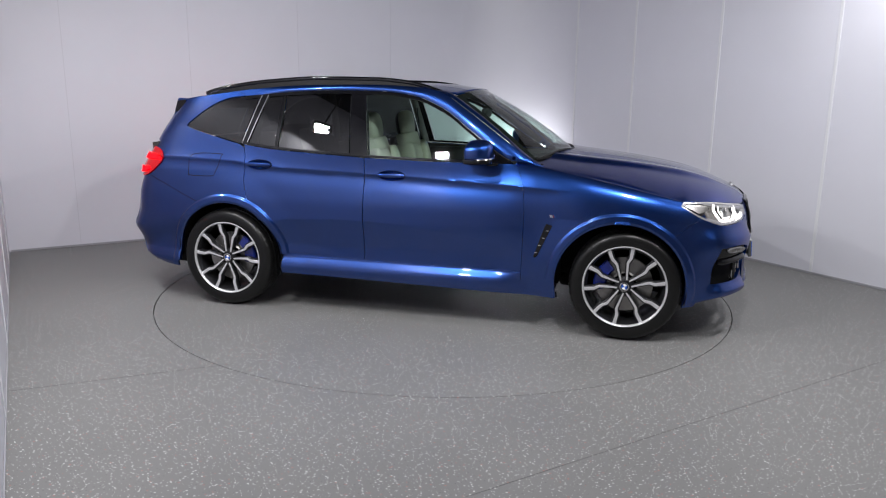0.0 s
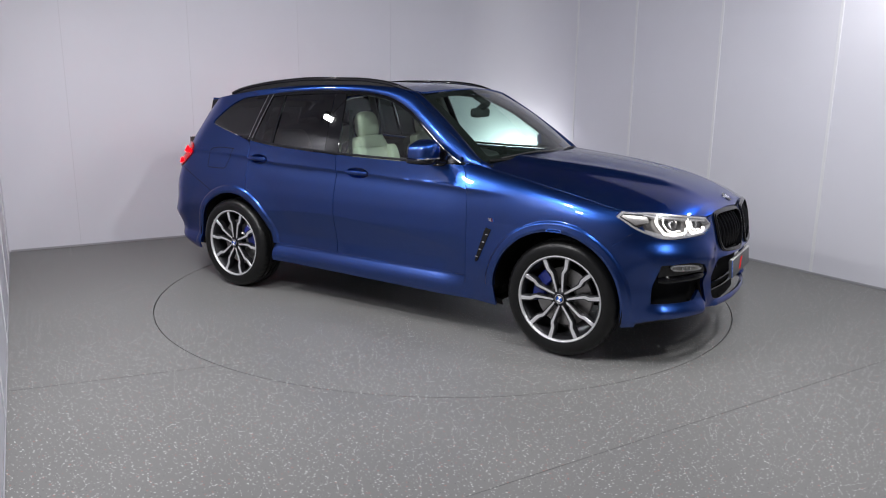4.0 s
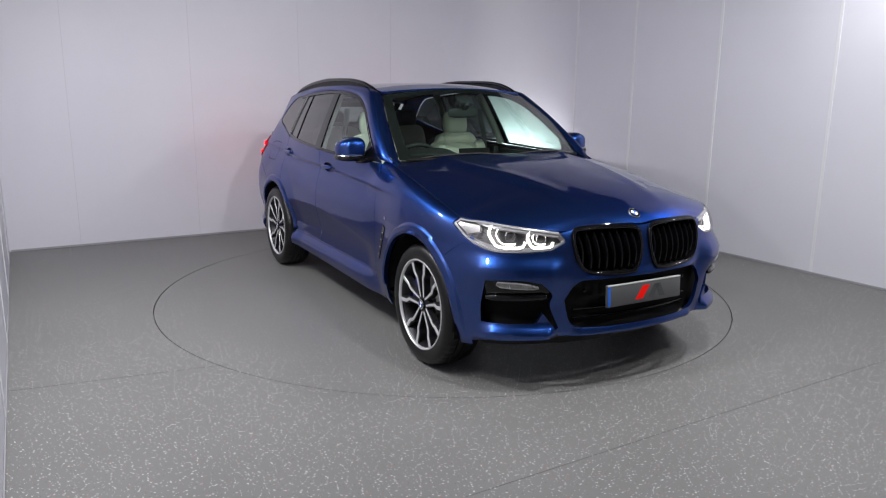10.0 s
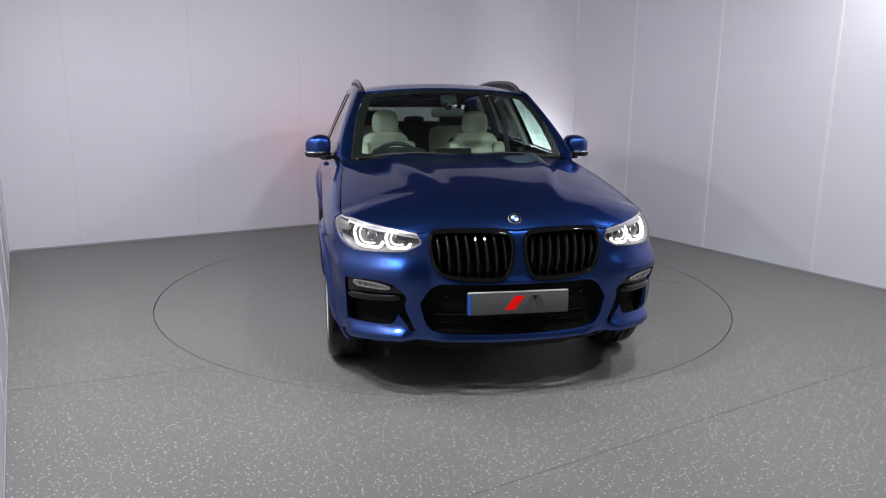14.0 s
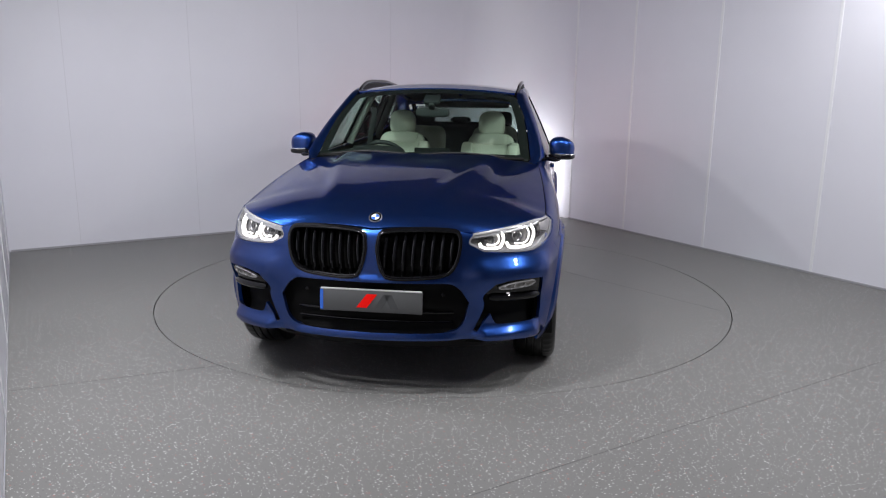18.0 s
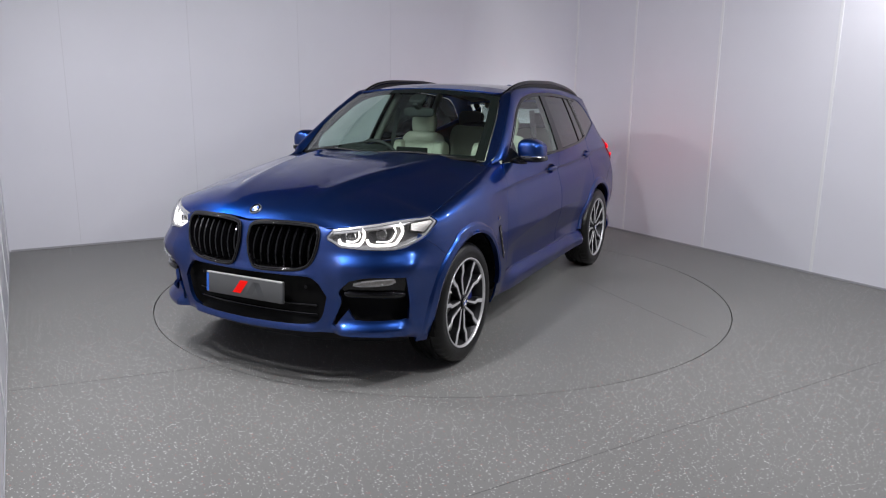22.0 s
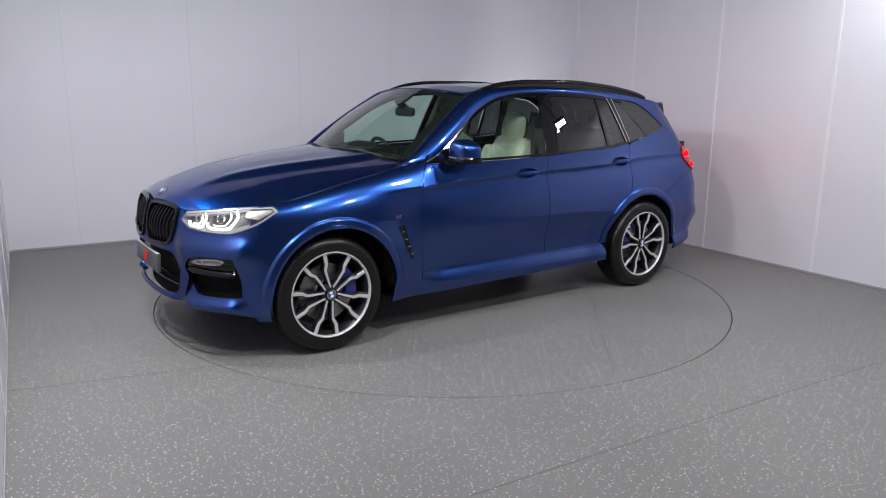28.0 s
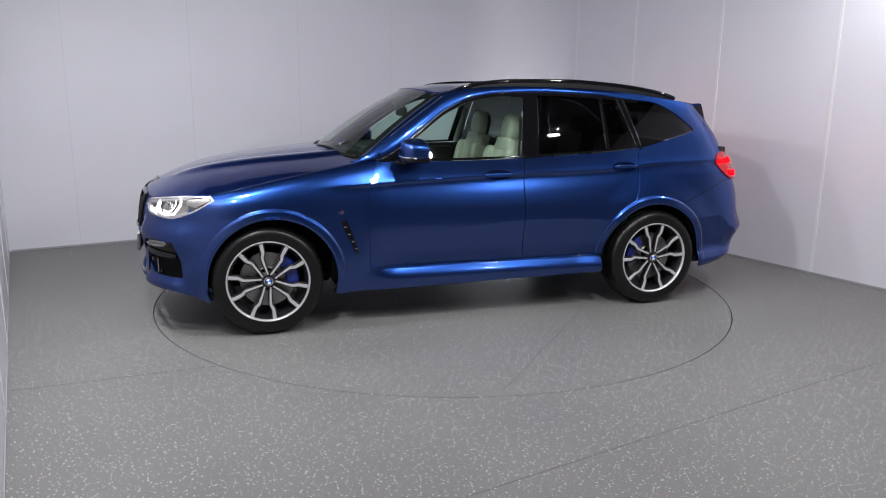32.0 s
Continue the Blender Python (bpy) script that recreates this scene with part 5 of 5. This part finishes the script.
def wheel(name, x, side, spin, caliper_at):
    """One wheel; y points outwards and 0 is the tyre's outer face."""
    w = new(name)
    w.parent, w.matrix_basis = car, pose(x, side * 0.94, HUB_Z)
    flip = lambda vs: [(v[0], v[1] * side, v[2]) for v in vs]

    def add(nm, vs, fs, mt, label="", smooth=True):
        return part(nm, mesh_bm(flip(vs), fs), mt, w, label, smooth=smooth)
    R = 0.360
    prof = [(0.262, -0.010), (0.268, 0.0), (0.285, 0.006), (0.310, 0.008), (0.330, 0.003), (0.345, -0.008), (0.354, -0.022), (0.357, -0.03), (0.3595, -0.05), (R, -0.062), (0.353, -0.064), (0.353, -0.072), (R, -0.074), (R, -0.105), (0.353, -0.107), (0.353, -0.117), (R, -0.119), (R, -0.15), (0.353, -0.152), (0.353, -0.16), (R, -0.162), (0.359, -0.18), (0.350, -0.215), (0.32, -0.235), (0.28, -0.235), (0.262, -0.22)]
    vs, fs = revolve(prof, 144)
    k = len(prof)
    for i in range(144):
        if i % 3 == 0:
            for q in (6, 7, 8, 9):
                vx, vy, vz = vs[i * k + q]
                s = 1 - 0.012
                vs[i * k + q] = (vx * s, vy, vz * s)
    add("tyre", vs, fs, RUBBER, "black low-profile tyre")
    vs, fs = revolve([(0.270, -0.004), (0.268, 0.003), (0.263, 0.004), (0.258, 0.0), (0.256, -0.006), (0.2555, -0.012)], 96)
    add("rim_lip", vs, fs, SILVER, "machined rim lip")
    vs, fs = revolve([(0.2555, -0.011), (0.240, -0.03), (0.232, -0.10), (0.228, -0.19), (0.245, -0.215)], 72)
    add("rim_barrel", vs, fs, DARKALLOY)
    for i in range(5):
        c = spin + 72 * i
        for s in (-1, 1):
            path = []
            for r, a in ((0.045, 25), (0.075, 17.5), (0.150, 13.2), (0.163, 13.6), (0.186, 16.8), (0.198, 17.4), (0.255, 16.8)):
                t = radians(c + s * a)
                path.append((r * math.cos(t), r * math.sin(t)))
            path = curve_pts(path, step=0.012)
            add("spoke", *bar(path, 0.020, 0.040, 0.040, -0.022, -0.010), DARKALLOY)
            add("spoke_face", *bar(path, 0.0105, 0.024, 0.004, -0.0195, -0.0065), SILVER, "machined spoke face")
        t = radians(c + 36)
        vs, fs = revolve([(0.0005, 0.0), (0.006, 0.0), (0.0075, -0.004)], 12)
        add("wheel_bolt", [(a + 0.056 * math.cos(t), b - 0.020, d + 0.056 * math.sin(t)) for a, b, d in vs], fs, DARKALLOY)
    vs, fs = revolve([(0.0005, -0.018), (0.036, -0.020), (0.050, -0.026), (0.062, -0.036), (0.062, -0.06)], 40)
    add("hub", vs, fs, DARKALLOY)
    v, f = revolve([(0.034, -0.018), (0.034, -0.012), (0.030, -0.010), (0.0005, -0.0095)], 28)
    add("hub_cap", v, f, GLOSS)
    for q in range(4):
        vs = [(0, -0.009, 0)] + [(0.019 * math.cos(radians(90 * q + 30 + 90 * i / 6)), -0.009, 0.019 * math.sin(radians(90 * q + 30 + 90 * i / 6))) for i in range(7)]
        add("cap_field", vs, [(0, i, i + 1) for i in range(1, 7)], BADGEBLUE if q % 2 else WHITE, smooth=False)
    v, f = revolve([(0.030, -0.0096), (0.027, -0.0085), (0.024, -0.0096)], 28)
    add("cap_ring", v, f, CHROME)
    v, f = revolve([(0.075, -0.075), (0.085, -0.085), (0.180, -0.085), (0.180, -0.115), (0.08, -0.115)], 56)
    add("brake_disc", v, f, STEEL, "bare steel brake disc")
    vs, fs = [], []
    for i in range(13):
        t = radians(caliper_at - 34 + 68 * i / 12)
        for r, y in ((0.115, -0.065), (0.125, -0.055), (0.190, -0.055), (0.200, -0.065), (0.200, -0.14), (0.115, -0.14)):
            vs.append((r * math.cos(t), y, r * math.sin(t)))
    for i in range(12):
        for q in range(6):
            fs.append((i * 6 + q, i * 6 + (q + 1) % 6, i * 6 + 6 + (q + 1) % 6, i * 6 + 6 + q))
    fs += [tuple(range(6)), tuple(range(72, 78))]
    add("brake_caliper", vs, fs, CALIPER, "blue painted brake caliper")
    return w


wheel("wheel", HUB_F, -1, 98, 160)
wheel("wheel", HUB_R, -1, 85, 20)
wheel("wheel", HUB_F, 1, 64, 160)
wheel("wheel", HUB_R, 1, 88, 20)

# wheel wells and floor pan
for sd in (1, -1):
    for cx in (ARCH_F, ARCH_R):
        vs, fs = [], []
        n = 30
        for i in range(n + 1):
            t = radians(-14 + 196 * i / n)
            for y, r in ((0.925, ARCH + 0.004), (0.58, ARCH + 0.004)):
                vs.append((cx + r * math.cos(t), sd * y, HUB_Z + r * math.sin(t)))
        for i in range(n):
            fs.append((i * 2, i * 2 + 1, i * 2 + 3, i * 2 + 2))
        fs.append(tuple(i * 2 + 1 for i in range(n + 1)))
        part("wheel_arch_liner", mesh_bm(vs, fs), GAP, BODY)
bm = bmesh.new()
box(bm, -0.97, 0.97, -0.80, 0.80, 0.235, 0.28, bevel=0.02)
box(bm, -2.15, -0.98, -0.57, 0.57, 0.24, 0.34, bevel=0.03)
box(bm, 0.98, 2.02, -0.57, 0.57, 0.24, 0.34, bevel=0.03)
box(bm, -2.12, -1.86, -0.62, 0.62, 0.33, 0.40, bevel=0.03)
box(bm, 1.84, 2.0, -0.62, 0.62, 0.27, 0.34, bevel=0.03)
part("floor_pan", bm, GAP, BODY)
panel("inner_shell", [(0.92, 0.28), (0.92, 0.70), (0.74, 1.05), (0.66, 1.10)] + line(lambda x: belt_z(x) - 0.02, 0.6, -1.30, 16) + [(-1.28, 0.85), (-0.92, 0.60), (-0.92, 0.28)], side_lift, DARK, BODY, step=0.06, gap=0, lip=0, out=-0.03)
bm = bmesh.new()
box(bm, 1.0, 2.05, -0.55, 0.55, 0.34, 0.84, bevel=0.04)
part("engine_block", bm, GAP, BODY)


# ---- cabin ----
def pad(name, place, dims, mat, parent, turn=0.0, e=0.38, f=0.45, label=""):
    """A soft upholstered block; turn leans it back about y."""
    return part(name, blob(0, 0, 0, *dims, e, f, 32, 14), mat, parent, label, smooth=True, m=pose(*place, 0, turn, 0))


for sd in (1, -1):
    seat = new("front_seat")
    seat.parent = car
    y = sd * 0.385
    seat.matrix_basis = pose(0.02 if sd > 0 else 0.0, 0, -0.02)
    pad("cushion", (-0.08, y, 0.70), (0.27, 0.25, 0.085), CREAM, seat, -5)
    for s in (-1, 1):
        pad("cushion_bolster", (-0.10, y + s * 0.215, 0.735), (0.24, 0.055, 0.075), CREAM, seat, -5)
    pad("backrest", (-0.415, y, 0.965), (0.075, 0.205, 0.30), CREAM, seat, -13)
    for s in (-1, 1):
        pad("back_bolster", (-0.375, y + s * 0.195, 0.94), (0.085, 0.055, 0.25), CREAM, seat, -13)
    pad("seat_back", (-0.475, y, 0.95), (0.05, 0.235, 0.29), DARK, seat, -13, label="dark seat back shell")
    pad("shoulder", (-0.455, y, 1.205), (0.065, 0.150, 0.055), CREAM, seat, -13)
    pad("headrest", (-0.475, y, 1.335), (0.060, 0.112, 0.112), CREAM, seat, -8, 0.72, 0.7)
    pad("headrest_back", (-0.505, y, 1.330), (0.045, 0.104, 0.102), DARK, seat, -8, 0.7, 0.6)
    for s in (-1, 1):
        part("headrest_post", tube([(-0.480, y + s * 0.045, 1.22), (-0.475, y + s * 0.045, 1.30)], 0.006, 8), CHROME, seat, smooth=True)
bench = new("rear_seat")
bench.parent = car
pad("cushion", (-1.05, 0, 0.70), (0.26, 0.54, 0.10), CREAM, bench, -5, 0.3, 0.3)
pad("backrest", (-1.36, 0, 1.00), (0.09, 0.54, 0.30), DARK, bench, -18, 0.3, 0.3)
for y in (-0.38, 0, 0.38):
    pad("headrest", (-1.44, y, 1.325 if y else 1.29), (0.05, 0.125 if y else 0.10, 0.075 if y else 0.055), DARK, bench, -10, 0.5, 0.4)
for y in (-0.33, 0.33):
    pad("back_panel", (-1.345, y, 1.0), (0.085, 0.24, 0.27), CREAM, bench, -18, 0.35, 0.4)

dash = new("dashboard")
dash.parent = car
vs, fs = [], []
sec = [(0.98, 1.10), (0.80, 1.125), (0.60, 1.125), (0.48, 1.10), (0.44, 1.05), (0.46, 0.95), (0.52, 0.80), (0.98, 0.75)]
for y in np.linspace(-0.74, 0.74, 21):
    for x, z in sec:
        vs.append((x - 0.10 * (abs(y) / 0.74) ** 3 * (1 if x > 0.7 else 0), y, z - 0.015 * (abs(y) / 0.74) ** 2))
n = len(sec)
for i in range(20):
    for k in range(n):
        fs.append((i * n + k, i * n + (k + 1) % n, (i + 1) * n + (k + 1) % n, (i + 1) * n + k))
fs += [tuple(range(n)), tuple(range(20 * n, 21 * n))]
part("dash_top", mesh_bm(vs, fs), DARK, dash, smooth=True)
pad("instrument_hood", (0.52, -0.385, 1.135), (0.11, 0.20, 0.045), DARK, dash, 8, 0.6, 0.5)
made_box("centre_screen", (-0.010, 0.010, -0.13, 0.13, -0.042, 0.042), GAP, dash, bevel=0.006, m=pose(0.47, 0.02, 1.135, 0, -12, 0), label="black glass centre screen")
made_box("centre_console", (-0.30, 0.45, -0.13, 0.13, 0.45, 0.86), DARK, dash, bevel=0.03)
pad("armrest", (-0.30, 0, 0.90), (0.16, 0.10, 0.05), CREAM, dash)
sw = new("steering_wheel")
sw.parent, sw.matrix_basis = car, pose(0.26, -0.385, 1.04, 0, 28, 0)
R0 = 0.185
part("rim", tube([(0.0, R0 * math.cos(t), R0 * math.sin(t)) for t in np.linspace(0, 2 * math.pi, 41)], 0.016, 10), DARK, sw, smooth=True)
pad("hub_pad", (0.02, 0, 0), (0.035, 0.075, 0.065), DARK, sw)
for a in (0, 180, 270):
    t = radians(a)
    part("spoke", tube([(0.02, 0.05 * math.cos(t), 0.05 * math.sin(t)), (0.0, R0 * math.cos(t), R0 * math.sin(t))], 0.014, 8), DARK, sw, smooth=True)
rv = new("rear_view_mirror")
rv.parent = car
pad("housing", (0.32, 0.0, 1.428), (0.022, 0.125, 0.036), DARK, rv, 0, 0.5, 0.4)
pad("stem", (0.345, 0.0, 1.475), (0.05, 0.022, 0.022), DARK, rv, -30)
pad("camera_cover", (0.335, 0.0, 1.525), (0.06, 0.06, 0.018), DARK, rv, 30)

panel("headliner", [(0.20, 0.0), (0.17, 0.55), (-1.9, 0.52), (-1.95, 0.0), (-1.9, -0.52), (0.17, -0.55)], lambda x, y: roof_lift(x, y) - np.array([0, 0, 0.025]), LINER, BODY, sides=(1,), step=0.08, gap=0, lip=0)
for x0, dx in ((-0.41, -0.075), (-1.26, 0.03)):
    for sd in (1, -1):
        ps = []
        for z in np.linspace(1.14, 1.56, 8):
            x = x0 + dx * (z - 1.14) / 0.42
            ps.append((x, sd * (float(flank(np.array([x]), np.array([z]))[0]) - 0.042), z))
        part("pillar_trim", tube(ps, 0.030, 10), LINER, BODY, smooth=True)
for sd in (1, -1):
    ps = [(x, sd * (float(flank(np.array([x]), np.array([z]))[0]) - 0.04), z) for x, z in ((0.645, 1.175), (0.55, 1.245), (0.38, 1.37), (0.20, 1.49), (0.05, 1.545))]
    part("front_pillar_trim", tube(ps, 0.026, 8), DARK, BODY, smooth=True)
    pts = [(-0.43, sd * 0.62, 1.44), (-0.41, sd * 0.66, 1.2), (-0.38, sd * 0.70, 0.8)]
    part("seat_belt", tube(pts, 0.022, 6, 0.1), DARK, car)
    # door cards
    bm = bmesh.new()
    box(bm, -0.36, 0.70, -0.03, 0.03, 0.40, 1.10, bevel=0.02)
    part("front_door_card", bm, DARK, BODY, smooth=True, m=pose(0, sd * 0.81, 0))
    bm = bmesh.new()
    box(bm, -0.94, -0.40, -0.03, 0.03, 0.45, 1.12, bevel=0.02)
    box(bm, -1.25, -0.90, -0.025, 0.025, 0.86, 1.12, bevel=0.02)
    part("rear_door_card", bm, DARK, BODY, smooth=True, m=pose(0, sd * 0.79, 0))
    pad("door_armrest", (0.0, sd * 0.765, 0.90), (0.28, 0.04, 0.04), CREAM, car)
panel("boot_trim", [(-1.28, 0.87), (-1.28, 1.16)] + line(lambda x: belt_z(x) - 0.02, -1.32, -1.80, 6) + [(-2.0, 1.30), (-2.12, 1.0), (-2.14, 0.45), (-1.90, 0.45), (-1.88, 0.70), (-1.70, 0.87)], side_lift, DARK, BODY, step=0.06, gap=0, lip=0, out=-0.035)
bm = bmesh.new()
box(bm, -2.15, 0.95, -0.78, 0.78, 0.27, 0.33)
box(bm, -2.1, -1.5, -0.55, 0.55, 0.60, 1.12, bevel=0.03)
box(bm, -2.14, -1.98, 0.55, 0.74, 0.88, 1.18)
box(bm, -2.14, -1.98, -0.74, -0.55, 0.88, 1.18)
part("cabin_floor", bm, CARPET, BODY)
bm = bmesh.new()
box(bm, 0.93, 0.99, -0.74, 0.74, 0.30, 1.07)
part("bulkhead", bm, GAP, BODY)

made_box("rear_header_trim", (-2.03, -1.88, -0.44, 0.44, 1.425, 1.495), LINER, BODY, bevel=0.02)

# ---- wipers ----
for y0, y1, nm in ((-0.62, -0.02, "wiper"), (-0.02, 0.58, "wiper")):
    pts = []
    for i in range(13):
        t = i / 12
        q = screen_lift(np.array([0.985 - 0.035 * math.sin(math.pi * t)]), np.array([y0 + (y1 - y0) * t]))[0]
        pts.append((q[0] + 0.010, q[1], q[2] + 0.003))
    part(nm, tube(pts, 0.007, 6), BLACK, car, smooth=True)

# ---- studio lamps ----
for place, target, power, size in LAMPS:
    fl_ob = tagged(new("flood_lamp"), "square white studio flood lamp hung from the ceiling", "lamp", group="studio lamps")
    fl_ob.matrix_basis = look(place, target)
    bm = bmesh.new()
    s = size / 2 + 0.03
    h = size / 4 + 0.03
    box(bm, -s, s, -h, h, 0.012, 0.08, bevel=0.01)
    part("housing", bm, HOUSING, fl_ob, smooth=True)
    for k in range(4):
        bm = bmesh.new()
        a, b = (s, h) if k % 2 == 0 else (h, s)
        box(bm, -a, a, -b, -b + 0.022, -0.01, 0.011, m=pose(0, 0, 0, 0, 0, 90 * k))
        part("frame_bar", bm, HOUSING, fl_ob)
    inv = fl_ob.matrix_basis.inverted()
    top_p = inv @ Vector((place[0], place[1], ROOM_H))
    part("hanger", tube([(0, 0, 0.07), tuple(top_p)], 0.012, 8), HOUSING, fl_ob, smooth=True)
cl = tagged(new("corner_lamp"), "upright strip lamp standing in the curved corner", "lamp")
away = Vector((CORNER.x, CORNER.y, 0)).normalized()
cl.matrix_basis = pose(CORNER.x - away.x * 0.05, CORNER.y - away.y * 0.05, 0, 0, 0, math.degrees(math.atan2(away.y, away.x)))
made_box("housing", (-0.03, 0.02, -0.08, 0.08, 0.06, 0.88), HOUSING, cl, bevel=0.01)
made_box("foot", (-0.15, 0.15, -0.15, 0.15, 0.0, 0.03), HOUSING, cl, bevel=0.008)
made_box("stem", (-0.02, 0.01, -0.02, 0.02, 0.03, 0.07), HOUSING, cl)

# joint line across the turntable
a, b = Vector((-0.72, 1.0, 0)), Vector((0.33, 2.17, 0))
d = b - a
made_box("weld_seam", (-2.2, d.length - 0.03, -0.0018, 0.0018, 0.0004, 0.0012), WELD, turntable, m=Matrix.Translation(a) @ pose(0, 0, 0, 0, 0, math.degrees(math.atan2(d.y, d.x))))


# ---- movement ----
def motions():
    """The turntable turns evenly and carries the car round."""
    rows_table, rows_car = [], []
    for i in range(0, 33, 2):
        th = -13.294 - 4.7114 * i + 0.000276 * (i - 16) ** 3
        rows_table.append((float(i), pose(0, 0, 0, 0, 0, th)))
        rows_car.append((float(i), pose(0, 0, 0, 0, 0, th) @ pose(0.026, -0.044, 0.003)))
    walk(turntable, rows_table)
    walk(car, rows_car)


motions()
